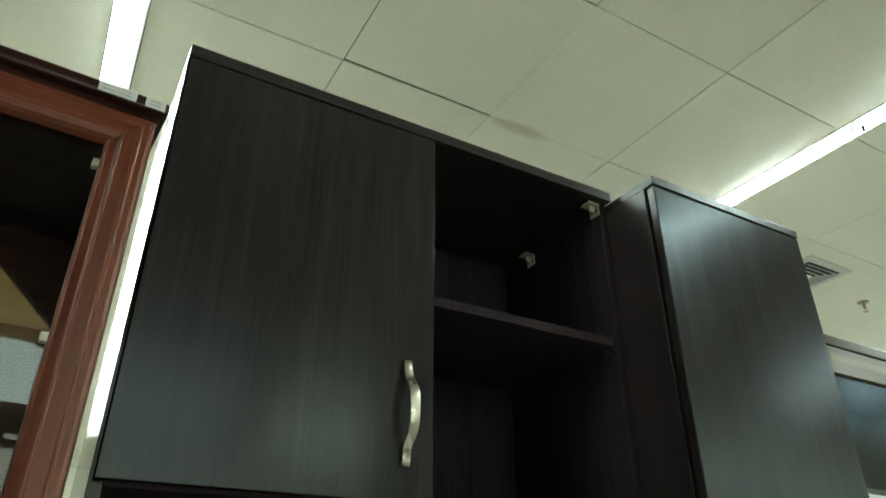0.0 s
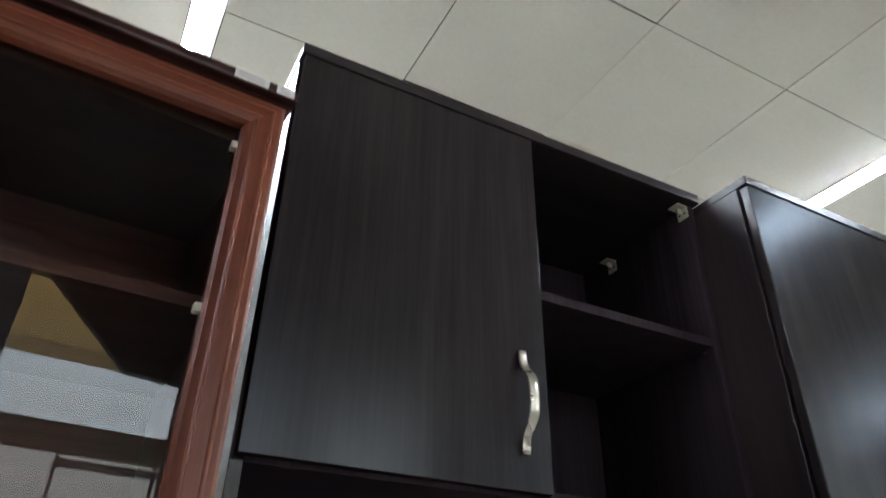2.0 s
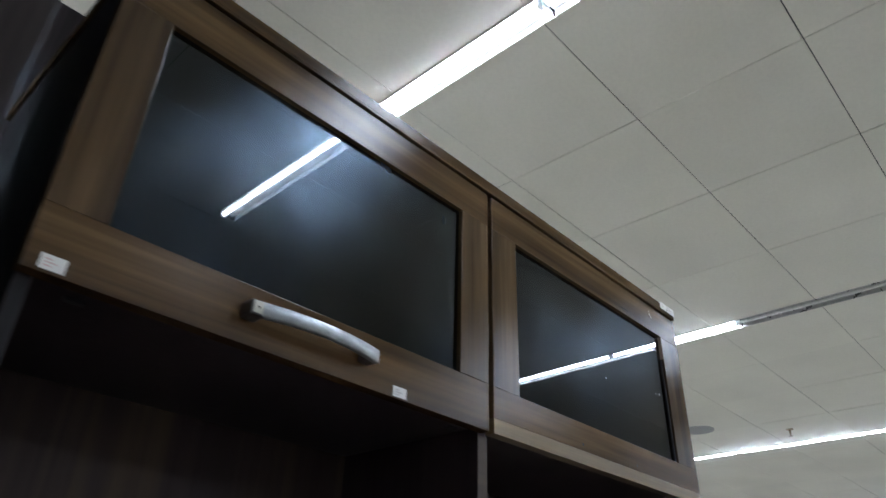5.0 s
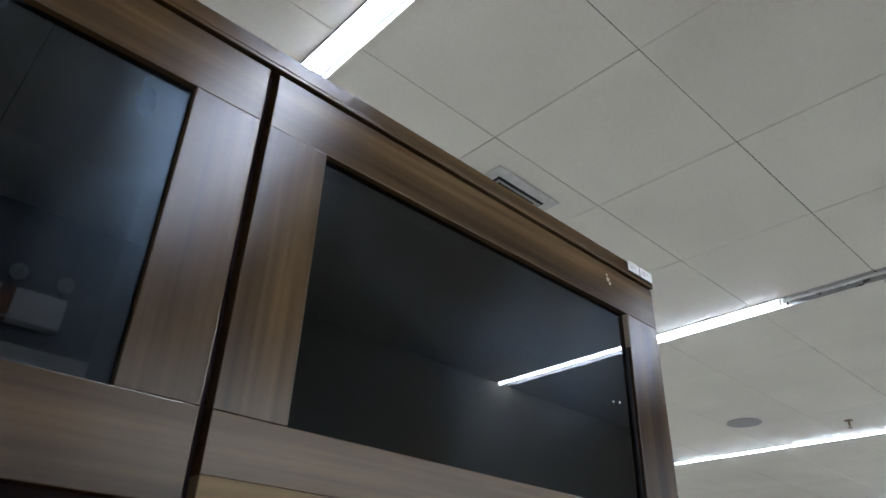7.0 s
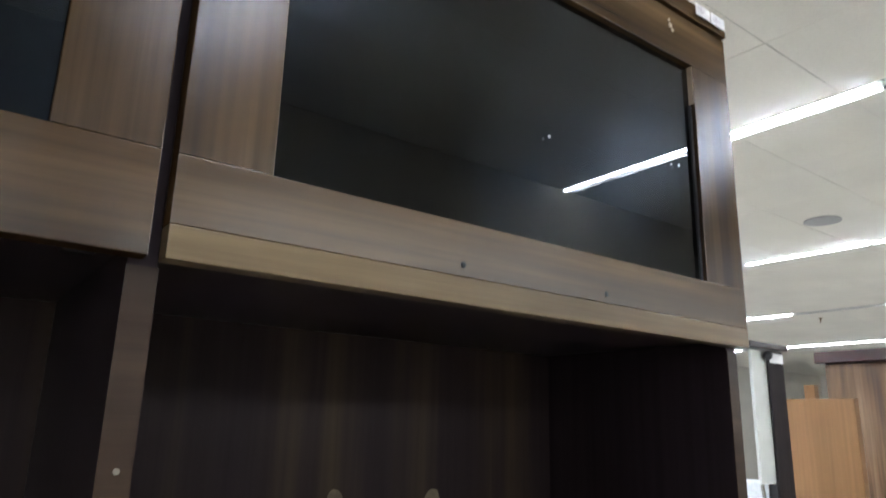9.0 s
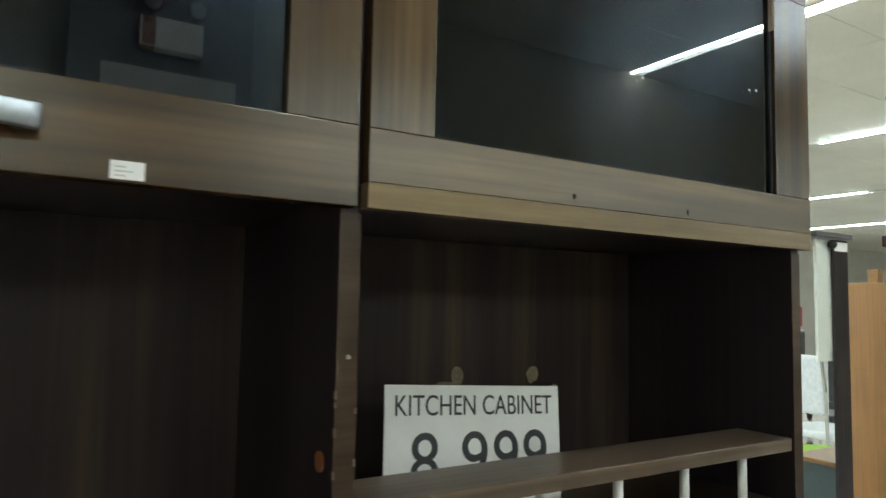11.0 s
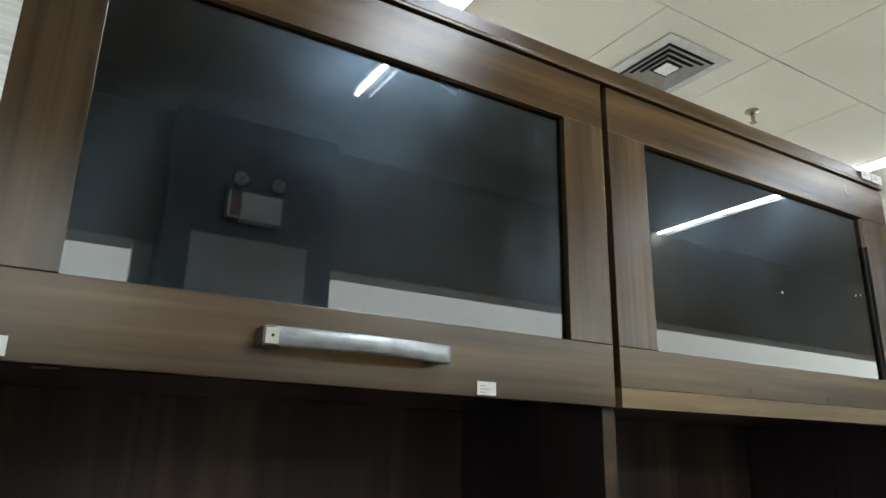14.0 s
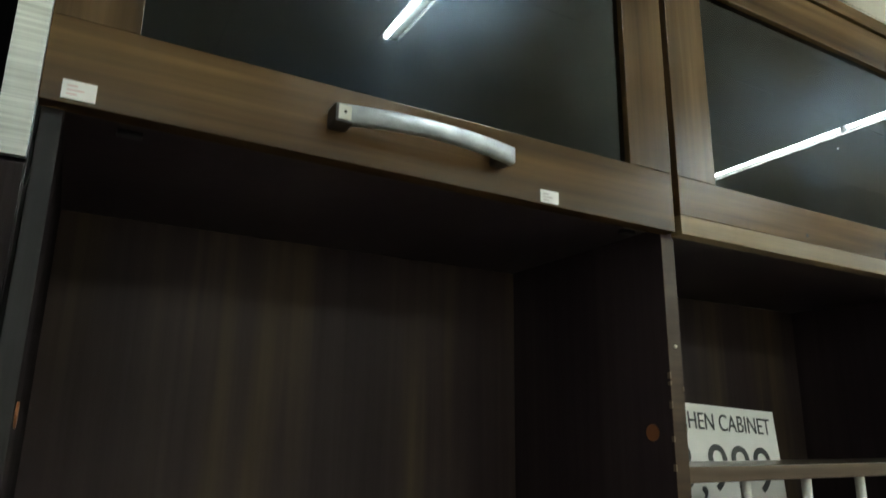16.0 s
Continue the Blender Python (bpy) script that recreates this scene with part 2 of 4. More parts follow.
INK = plain("black print", (0.03, 0.03, 0.035), 0.5)
TAPE = plain("old masking tape", (0.25, 0.205, 0.13), 0.6, var=0.3, scale=120)
COPPER = plain("terracotta plastic plug", (0.30, 0.115, 0.045), 0.45)
HOLE = plain("drill hole", (0.008, 0.006, 0.005), 0.9)
UMBER_CHIP = plain("worn edging", (0.17, 0.125, 0.09), 0.8)
CHIP = plain("bare chipboard", (0.42, 0.33, 0.24), 0.8)
WHITE_PAINT = plain("white painted wood", (0.66, 0.65, 0.62), 0.4, var=0.06)
WALL_BEIGE = plain("cream wall paint", (0.62, 0.60, 0.52), 0.8, var=0.05, scale=3)
WALL_OLIVE = plain("olive wall paint", (0.27, 0.24, 0.17), 0.75, var=0.08, scale=4)
COLUMN_GREY = plain("slate grey paint", (0.15, 0.155, 0.16), 0.6, var=0.06, scale=5)
BOARD_GREY = plain("pale grey board", (0.72, 0.72, 0.68), 0.55, var=0.05, scale=5)
SOFFIT = plain("dark brown soffit", (0.045, 0.030, 0.026), 0.7, var=0.1, scale=5)
FLOOR = plain("polished beige floor tile", (0.52, 0.49, 0.45), 0.25, var=0.06, scale=2)
SKY_BACK = glow("overcast sky", (0.96, 1.0, 0.93), SKY)
# daylight on yard and awning, and the valance's shade, set as emission strengths
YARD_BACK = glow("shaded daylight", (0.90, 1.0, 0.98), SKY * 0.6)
PANEL_GLOW = glow("pale wall panel with added glow", (1.0, 0.98, 0.86), SKY * 0.28)
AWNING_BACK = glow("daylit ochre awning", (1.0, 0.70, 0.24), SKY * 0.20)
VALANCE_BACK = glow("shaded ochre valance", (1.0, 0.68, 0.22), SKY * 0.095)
VENT_GREY = plain("grey vent enamel", (0.47, 0.47, 0.44), 0.45)
GRILLE = plain("grey perforated grille", (0.30, 0.30, 0.29), 0.55, var=0.25, scale=220)
VENT_DARK = plain("dark grey louvre", (0.26, 0.255, 0.24), 0.5)
VENT_WHITE = plain("white vent enamel", (0.82, 0.82, 0.80), 0.45)
DARK = plain("dark void", (0.012, 0.012, 0.012), 0.9)
BRASS = plain("dull brass", (0.32, 0.25, 0.16), 0.4, 0.8)
GREEN = plain("lime green fabric", (0.24, 0.42, 0.03), 0.8)
RED_FAB = plain("dark red fabric", (0.22, 0.03, 0.04), 0.8)
PALE_SEAT = plain("pale grey mesh fabric", (0.55, 0.57, 0.58), 0.8)
SLATE_GREEN = plain("dark green enamel", (0.03, 0.05, 0.05), 0.4)
BLACK_PL = plain("black plastic", (0.02, 0.02, 0.022), 0.4)
CREAM_PANEL = plain("cream lacquer", (0.66, 0.68, 0.62), 0.35, var=0.03)
TWIG = plain("bare twigs", (0.05, 0.045, 0.04), 0.9)

# ---------------- mesh helpers ----------------
BASE = {}


def box(bm, x0, x1, y0, y1, z0, z1, bevel=0.0):
    r = bmesh.ops.create_cube(bm, size=1.0)
    m = Matrix.LocRotScale(((x0 + x1) / 2, (y0 + y1) / 2, (z0 + z1) / 2), None, (abs(x1 - x0), abs(y1 - y0), abs(z1 - z0)))
    bmesh.ops.transform(bm, matrix=m, verts=r["verts"])
    if bevel:
        es = list({e for v in r["verts"] for e in v.link_edges})
        bmesh.ops.bevel(bm, geom=es, offset=bevel, segments=2, profile=0.6, affect="EDGES")
    return bm


def boxes(*rows, bevel=0.0):
    bm = bmesh.new()
    for r in rows:
        box(bm, *r, bevel=bevel)
    return bm


def rod(bm, a, b, r, seg=16, r2=None):
    a, b = Vector(a), Vector(b)
    d = b - a
    m = Matrix.Translation((a + b) / 2) @ d.to_track_quat("Z", "Y").to_matrix().to_4x4()
    bmesh.ops.create_cone(bm, cap_ends=True, segments=seg, radius1=r, radius2=r if r2 is None else r2, depth=d.length, matrix=m)
    return bm


def strap(bm, pts, width, thick, side):
    """A flat bar swept along points; side: the direction of its width."""
    side = Vector(side).normalized()
    rings = []
    for i, p in enumerate(pts):
        p = Vector(p)
        t = (Vector(pts[min(i + 1, len(pts) - 1)]) - Vector(pts[max(i - 1, 0)])).normalized()
        n = t.cross(side).normalized()
        w = width(i / (len(pts) - 1)) if callable(width) else width
        ring = []
        for su, sn in ((-1, -.55), (-.82, -1), (.82, -1), (1, -.55), (1, .55), (.82, 1), (-.82, 1), (-1, .55)):
            ring.append(bm.verts.new(p + side * (su * w / 2) + n * (sn * thick / 2)))
        rings.append(ring)
    for a, b in zip(rings, rings[1:]):
        for k in range(8):
            bm.faces.new((a[k], a[(k + 1) % 8], b[(k + 1) % 8], b[k]))
    bm.faces.new(list(reversed(rings[0])))
    bm.faces.new(rings[-1])
    bmesh.ops.recalc_face_normals(bm, faces=bm.faces)
    return bm


def thing(name, base, label, category, group="", kind=""):
    ob = new(name)
    ob.location = base
    ob.empty_display_size = 0.1
    BASE[ob.name] = Vector(base)
    return tagged(ob, label, category, group, kind)


def part(name, bm, mat, parent, label="", smooth=False):
    b = BASE[parent.name]
    bmesh.ops.translate(bm, verts=bm.verts, vec=-b)
    me = bpy.data.meshes.new(name)
    bm.to_mesh(me)
    bm.free()
    me.materials.append(mat)
    for p in me.polygons:
        p.use_smooth = smooth
    ob = new(name, me)
    ob.parent = parent
    BASE[ob.name] = b
    return tagged(ob, label)


def solid(name, bm, mat, label, category, kind="", group=""):
    me = bpy.data.meshes.new(name)
    bm.to_mesh(me)
    bm.free()
    me.materials.append(mat)
    ob = new(name, me)
    BASE[ob.name] = Vector((0, 0, 0))
    return tagged(ob, label, category, group, kind)


def lettering(text, size, mat, parent, origin, tilt, name="lettering", width=None, height=None):
    """Built-in font as a mesh; faces -y, leaning back by tilt degrees."""
    cu = bpy.data.curves.new(name, "FONT")
    cu.body, cu.size, cu.align_x, cu.extrude = text, size, "CENTER", 0.0004
    tmp = bpy.data.objects.new("tmp", cu)
    scene.collection.objects.link(tmp)
    me = bpy.data.meshes.new_from_object(tmp)
    bpy.data.objects.remove(tmp)
    xs = [v.co.x for v in me.vertices]
    k = width / (max(xs) - min(xs)) if width else 1.0
    ys = [v.co.y for v in me.vertices]
    kh = height / (max(ys) - min(ys)) if height else 1.0
    me.transform(Matrix.Translation(Vector(origin) - BASE[parent.name]) @ Euler((radians(90 - tilt), 0, 0)).to_matrix().to_4x4() @ Matrix.Diagonal((k, kh, 1, 1)))
    me.materials.clear()
    me.materials.append(mat)
    ob = new(name, me)
    ob.parent = parent
    BASE[ob.name] = BASE[parent.name]
    return ob


# ---------------- setting ----------------
X0, X1, Y0, Y1 = -3.2, 24.0, -1.95, 10.5
solid("floor", boxes((X0, X1, Y0 - 0.2, Y1, -0.1, 0.0)), FLOOR, "polished beige tiled shop floor", "floor", "structure")
solid("wall_north", boxes((X0, X1, Y1, Y1 + 0.2, 0, CEIL)), WALL_BEIGE, "plain cream painted far wall", "wall", "structure")
solid("wall_east", boxes((X1, X1 + 0.2, Y0 - 0.2, Y1 + 0.2, 0, CEIL)), WALL_BEIGE, "plain cream painted end wall", "wall", "structure")
solid("wall_west", boxes((X0 - 0.2, X0, Y0 - 0.2, Y1 + 0.2, 0, CEIL)), WALL_BEIGE, "plain cream painted end wall", "wall", "structure")
WZ0, WZ1 = 2.072, 2.358      # long strip windows
VZ0, VZ1 = 2.168, 2.90       # taller window under the awning
VX0, VX1 = -0.12, 1.08
wall = bmesh.new()
YW = Y0
box(wall, X0, VX0, YW - 0.2, YW, 0, CEIL)
box(wall, VX0, VX1, YW - 0.2, YW, 0, VZ0)
box(wall, VX0, VX1, YW - 0.2, YW, VZ1, CEIL)
box(wall, VX1, 1.22, YW - 0.2, YW, 0, CEIL)
box(wall, 1.22, X1, YW - 0.2, YW, 0, WZ0)
box(wall, 1.22, X1, YW - 0.2, YW, WZ1, CEIL)
box(wall, 1.985, 2.85, YW - 0.2, YW, WZ0, WZ1)
box(wall, 9.5, X1, YW - 0.2, YW, WZ0, WZ1)
solid("wall_south", wall, WALL_OLIVE, "olive painted wall with high strip windows", "wall", "structure")
solid("backdrop", boxes((X0, 10.5, YW - 0.62, YW - 0.6, 1.5, 3.1)), SKY_BACK, "bright overcast sky outside the strip windows", "sky", "structure")
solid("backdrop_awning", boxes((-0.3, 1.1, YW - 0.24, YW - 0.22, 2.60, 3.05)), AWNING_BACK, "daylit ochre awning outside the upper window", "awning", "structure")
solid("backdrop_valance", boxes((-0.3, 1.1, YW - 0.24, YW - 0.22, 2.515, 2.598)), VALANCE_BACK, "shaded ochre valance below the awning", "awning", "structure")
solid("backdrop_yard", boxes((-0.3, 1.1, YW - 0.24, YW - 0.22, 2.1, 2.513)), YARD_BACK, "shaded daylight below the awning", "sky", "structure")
w = thing("window_1", (0.5, YW, VZ0), "high window under an ochre awning", "window", kind="structure")
part("window_frame", boxes((VX0, VX1, YW - 0.13, YW - 0.09, VZ0, VZ0 + 0.012)), BOARD_GREY, w)
w = thing("window_2", (1.6, YW, WZ0), "short high strip window with clear daylight", "window", kind="structure")
part("window_frame", boxes((1.22, 1.90, YW - 0.13, YW - 0.09, WZ0, WZ0 + 0.012)), BOARD_GREY, w)
part("reveal_board", boxes((1.895, 1.983, YW - 0.15, YW - 0.06, WZ0, WZ1)), BOARD_GREY, w, "pale grey reveal board")
w = thing("window_3", (5, YW, WZ0), "long high strip window with clear daylight", "window", kind="structure")
part("window_frame", boxes((2.85, 9.5, YW - 0.13, YW - 0.09, WZ0, WZ0 + 0.012)), BOARD_GREY, w)
solid("column", boxes((1.988, 2.835, YW, -1.84, 0, CEIL), bevel=0.004), COLUMN_GREY, "slate grey painted square column", "column", "structure")
solid("column", boxes((-0.95, 0.09, YW, -1.84, 0, CEIL), bevel=0.004), COLUMN_GREY, "slate grey painted square column", "column", "structure")
solid("notice_board", boxes((2.115, 2.690, -1.838, -1.82, 1.2, 2.412), bevel=0.002), BOARD_GREY, "pale grey blank board on the column", "board")
# sloping soffit under the stair behind the upper window
bm = bmesh.new()
prof = [(0.09, 2.875), (0.59, 2.425), (1.12, 2.41), (1.12, 2.97), (0.09, 2.97)]
fa = [bm.verts.new((x, YW + 0.02, z)) for x, z in prof]
fb = [bm.verts.new((x, YW + 0.08, z)) for x, z in prof]
bm.faces.new(fa), bm.faces.new(list(reversed(fb)))
for i in range(5):
    bm.faces.new((fa[i], fb[i], fb[(i + 1) % 5], fa[(i + 1) % 5]))
bmesh.ops.recalc_face_normals(bm, faces=bm.faces)
solid("sloping_bulkhead", bm, SOFFIT, "dark brown sloping bulkhead across the window", "bulkhead", "structure")

solid("bulkhead", boxes((-1.9, 1.15, YW + 0.002, -0.75, 2.975, 3.040), bevel=0.004), SOFFIT, "dark brown flat bulkhead below the ceiling", "bulkhead", "structure")

# ---- ceiling: boards with recessed joints and lamp channels
XL = [-3.2, -2.62, None, -2.46, -1.83, -1.20, -0.56, 0.070, None, 0.172, 0.797, 1.402, 2.006, 2.652, None, 2.755, 3.388, 4.040, 4.722, 5.455, None, 5.585,
      6.27, 6.98, 7.75, 8.562, None, 8.648, 9.5, 10.33, 11.15, 11.93, None, 12.09, 13.0, 13.95, 14.9, 15.86, None, 16.04, 17.3, 18.6, 19.9, 21.2, 22.6, 24.0]
YL = [1.160 + 0.622 * k for k in range(-5, 16)]
rnd = random.Random(4)
bm = bmesh.new()
G = 0.0022
for a, b in zip(XL, XL[1:]):
    if a is None or b is None:
        continue
    for c, d in zip(YL, YL[1:]):
        g = G * rnd.uniform(0.6, 1.1)
        sag = rnd.uniform(0, 0.0025)
        y0, y1 = c + g, d - g
        if abs(a - 0.797) < 0.01 and abs(d - 1.782) < 0.01:
            y1 -= 0.010
            sag = 0.006
        tb = [bm.verts.new(p) for p in ((a + g, y0, CEIL - sag * rnd.random()), (b - g, y0, CEIL - sag * rnd.random()), (b - g, y1, CEIL - sag), (a + g, y1, CEIL - sag * rnd.random()))]
        tt = [bm.verts.new((v.co.x, v.co.y, CEIL + 0.003)) for v in tb]
        bm.faces.new(list(reversed(tb)))
        for i in range(4):
            bm.faces.new((tb[i], tb[(i + 1) % 4], tt[(i + 1) % 4], tt[i]))
for xa, xb, y0, y1 in ((0.070, 0.172, -1.9, 1.215), (2.652, 2.755, -1.94, -1.285), (5.455, 5.585, -1.94, -1.97), (8.562, 8.648, -1.94, -1.92)):
    if y1 > y0:
        box(bm, xa + G, xb - G, y0, y1, CEIL, CEIL + 0.003)
bmesh.ops.recalc_face_normals(bm, faces=bm.faces)
solid("ceiling", bm, CEILING, "off-white board ceiling with thin dark joints", "ceiling", "structure")
solid("ceiling_void", boxes((X0 - 0.2, X1 + 0.2, Y0 - 0.2, Y1 + 0.2, CEIL + 0.05, CEIL + 0.1)), PLENUM, "dark void above the ceiling boards", "ceiling", "structure")


def batten(x, y0, lit, half=0.05, first=False):
    """One 1.2 m fluorescent batten with tray, tube and two holders."""
    state = "lit" if lit else "unlit"
    b = thing("fluorescent_light", (x, y0, CEIL), f"{state} white fluorescent tube in a narrow ceiling channel", "light", "ceiling lights")
    y1 = y0 + 1.19
    bm = boxes((x - half, x + half, y0, y1, CEIL + 0.022, CEIL + 0.026), (x - half, x - half + 0.003, y0, y1, CEIL - 0.005, CEIL + 0.022),
               (x + half - 0.003, x + half, y0, y1, CEIL - 0.005, CEIL + 0.022))
    part("tray", bm, TRAY if lit else GALV, b)
    part("channel", boxes((x + 0.004, x + 0.03, y0 + 0.002, y1 - 0.002, CEIL + 0.012, CEIL + 0.021), bevel=0.003), TRAY if lit else GALV, b)
    bm = bmesh.new()
    rod(bm, (x - 0.02, y0 + 0.014, CEIL - 0.001), (x - 0.02, y1 - 0.014, CEIL - 0.001), 0.0115, 12)
    part("tube", bm, TUBE_GLOW if lit else TUBE_DEAD, b, "glowing white tube" if lit else "dead grey tube", True)
    for ya in (y0 + 0.001, y1 - 0.013):
        part("lamp_holder", boxes((x - 0.034, x - 0.006, ya, ya + 0.012, CEIL - 0.018, CEIL + 0.020), bevel=0.003), TRAY, b)
    return b


for k in range(0, 6):
    batten(0.121, 1.22 + 1.2 * k, True)
for k in range(-2, 6):
    batten(2.7035, 1.12 + 1.2 * k, True)
for k in range(-3, 6):
    batten(5.52, 1.635 + 1.2 * k, k != -1, 0.06)
# the unseen row at x = -2.54 is added only to light the left side
for x, ys in ((8.605, range(-3, 6)), (12.01, range(-3, 7)), (15.95, range(-2, 7)), (-2.54, range(-2, 7))):
    for k in ys:
        batten(x, 1.70 + 1.2 * k, not (x > 8 and k in (2,)), 0.041 if x == 8.605 else 0.06)


def diffuser(cx, cy, s):
    """Square ceiling air diffuser with stepped louvre rings."""
    v = thing("ceiling_vent", (cx, cy, CEIL), "grey square ceiling air diffuser with dark louvres", "vent", "ceiling vents")
    h = s / 2

    def ring(r0, r1, z0, z1):
        b = bmesh.new()
        o = [b.verts.new((cx + sx * r0, cy + sy * r0, z0)) for sx, sy in ((-1, -1), (1, -1), (1, 1), (-1, 1))]
        i = [b.verts.new((cx + sx * r1, cy + sy * r1, z1)) for sx, sy in ((-1, -1), (1, -1), (1, 1), (-1, 1))]
        o2 = [b.verts.new((p.co.x, p.co.y, p.co.z + 0.003)) for p in o]
        i2 = [b.verts.new((p.co.x, p.co.y, p.co.z + 0.003)) for p in i]
        for k in range(4):
            n = (k + 1) % 4
            b.faces.new((o[k], o[n], i[n], i[k]))
            b.faces.new((o2[n], o2[k], i2[k], i2[n]))
            b.faces.new((o[n], o[k], o2[k], o2[n]))
            b.faces.new((i[k], i[n], i2[n], i2[k]))
        bmesh.ops.recalc_face_normals(b, faces=b.faces)
        return b
    # black sheet stands for the shade in the duct, which isn't modelled
    part("backing", boxes((cx - h * 0.78, cx + h * 0.78, cy - h * 0.78, cy + h * 0.78, CEIL - 0.009, CEIL - 0.007)), DARK, v)
    part("frame", ring(h, h * 0.76, CEIL - 0.008, CEIL - 0.0115), VENT_GREY, v)
    for r in (0.70, 0.54, 0.38):
        part("louvre", ring(h * r, h * (r - 0.10), CEIL - 0.0195, CEIL - 0.0105), VENT_DARK, v)
    part("centre_plate", boxes((cx - h * 0.2, cx + h * 0.2, cy - h * 0.2, cy + h * 0.2, CEIL - 0.017, CEIL - 0.012), bevel=0.001), VENT_WHITE, v)
    return v


diffuser(3.712, 2.072, 0.375)
diffuser(8.15, 0.9, 0.5)


def sprinkler(x, y):
    s = thing("sprinkler", (x, y, CEIL), "small dull brass ceiling sprinkler head", "sprinkler", "sprinklers")
    bm = bmesh.new()
    rod(bm, (x, y, CEIL), (x, y, CEIL - 0.006), 0.034, 20)
    part("collar", bm, BRASS, s, "", True)
    bm = bmesh.new()
    rod(bm, (x, y, CEIL - 0.006), (x, y, CEIL - 0.045), 0.009, 10)
    for d in (-1, 1):
        rod(bm, (x + d * 0.012, y, CEIL - 0.02), (x, y, CEIL - 0.06), 0.003, 6)
    part("body", bm, BRASS, s, "", True)
    bm = bmesh.new()
    rod(bm, (x, y, CEIL - 0.06), (x, y, CEIL - 0.063), 0.018, 16)
    part("deflector", bm, BRASS, s, "", True)


sprinkler(4.375, 2.12)
sprinkler(8.07, 2.21)
sprinkler(12.6, 5.2)
sp = thing("ceiling_speaker", (7.59, 2.86, CEIL), "round grey flush ceiling loudspeaker grille", "speaker")
bm = bmesh.new()
rod(bm, (7.59, 2.86, CEIL), (7.59, 2.86, CEIL - 0.008), 0.135, 40, 0.14)
part("grille", bm, GRILLE, sp)
bm = bmesh.new()
bmesh.ops.create_circle(bm, segments=40, radius=0.15)
inner = bmesh.ops.inset_region(bm, faces=[bm.faces.new(bm.verts)], thickness=0.015)
bmesh.ops.delete(bm, geom=[f for f in bm.faces if len(f.verts) > 4], context="FACES_ONLY")
bmesh.ops.solidify(bm, geom=bm.faces[:], thickness=0.006)
bmesh.ops.translate(bm, verts=bm.verts, vec=(7.59, 2.86, CEIL - 0.006))
part("rim", bm, VENT_WHITE, sp)

# ---------------- cherry glass cabinet ----------------
RX0, RX1, RY = -0.66, 0.247, 0.788
c = thing("display_cabinet", (-0.16, 1.0, 0), "cherry red wooden display cabinet with a glazed door", "cabinet")
part("side_panel", boxes((RX1 - 0.016, RX1 - 0.001, RY + 0.02, 1.20, 0, 1.876), bevel=0.001), CHERRY_Z, c)
part("side_panel", boxes((RX0, RX0 + 0.016, RY + 0.02, 1.20, 0, 1.876), bevel=0.001), CHERRY_Z, c)
part("back_panel", boxes((RX0 + 0.016, RX1 - 0.016, 1.19, 1.20, 0, 1.876)), CHERRY_IN, c)
part("shelf", boxes((RX0 + 0.016, RX1 - 0.016, 0.86, 1.19, 1.612, 1.628), bevel=0.001), CHERRY_IN, c)
part("shelf", boxes((RX0 + 0.016, RX1 - 0.016, 0.83, 1.19, 1.24, 1.256), bevel=0.001), CHERRY_IN, c)
part("top_board", boxes((RX0 - 0.01, RX1 + 0.006, RY - 0.004, 1.205, 1.872, 1.888), bevel=0.004), MAROON_X, c, "dark cherry top board")
part("cornice", boxes((RX0, RX1, RY + 0.008, RY + 0.03, 1.860, 1.872), bevel=0.002), MAROON_X, c)
DZ0, DZ1 = 0.92, 1.861
d = part("door", boxes((RX0 + 0.004, RX1 - 0.003, RY + 0.0155, RY + 0.018, DZ0, DZ0 + 0.05)), CHERRY_X, c, "glazed door with moulded cherry frame")


def moulded(x0, x1, z0, z1, mitre, vertical):
    """A frame member with two shallow beads along it, mitred at its ends."""
    # profile across the member: offset, depth
    w = (x1 - x0) if vertical else (z1 - z0)
    pr = [(0, 0.012), (0.002, 0.002), (0.006, 0), (0.012, 0), (0.0132, -0.0010), (0.0150, -0.0010), (0.0165, 0), (w - 0.016, 0), (w - 0.0148, -0.0010),
          (w - 0.0130, -0.0010), (w - 0.0115, 0.0004), (w - 0.004, 0.002), (w, 0.007), (w, 0.018), (0, 0.018)]
    b = bmesh.new()
    rings = []
    for e in (0, 1):
        ring = []
        for u, dep in pr:
            if vertical:
                x = x1 - u if mitre > 0 else x0 + u
                z = (z1 - u) if e else (z0 + u)
                ring.append(b.verts.new((x, RY + dep, z)))
            else:
                z = z1 - u if mitre > 0 else z0 + u
                x = (x1 - u) if e else (x0 + u)
                ring.append(b.verts.new((x, RY + dep, z)))
        rings.append(ring)
    n = len(pr)
    for k in range(n):
        b.faces.new((rings[0][k], rings[0][(k + 1) % n], rings[1][(k + 1) % n], rings[1][k]))
    b.faces.new(rings[0]), b.faces.new(list(reversed(rings[1])))
    bmesh.ops.recalc_face_normals(b, faces=b.faces)
    return b


part("stile", moulded(RX1 - 0.049, RX1 - 0.003, DZ0, DZ1, 1, True), CHERRY_Z, d)
part("stile", moulded(RX0 + 0.004, RX0 + 0.05, DZ0, DZ1, -1, True), CHERRY_Z, d)
part("rail", moulded(RX0 + 0.004, RX1 - 0.003, DZ1 - 0.042, DZ1, 1, False), CHERRY_X, d)
part("rail", moulded(RX0 + 0.004, RX1 - 0.003, DZ0, DZ0 + 0.046, -1, False), CHERRY_X, d)
part("pane", boxes((RX0 + 0.03, RX1 - 0.035, RY + 0.0188, RY + 0.0225, DZ0 + 0.03, DZ1 - 0.03)), GLASS_R, d, "clear glass pane")
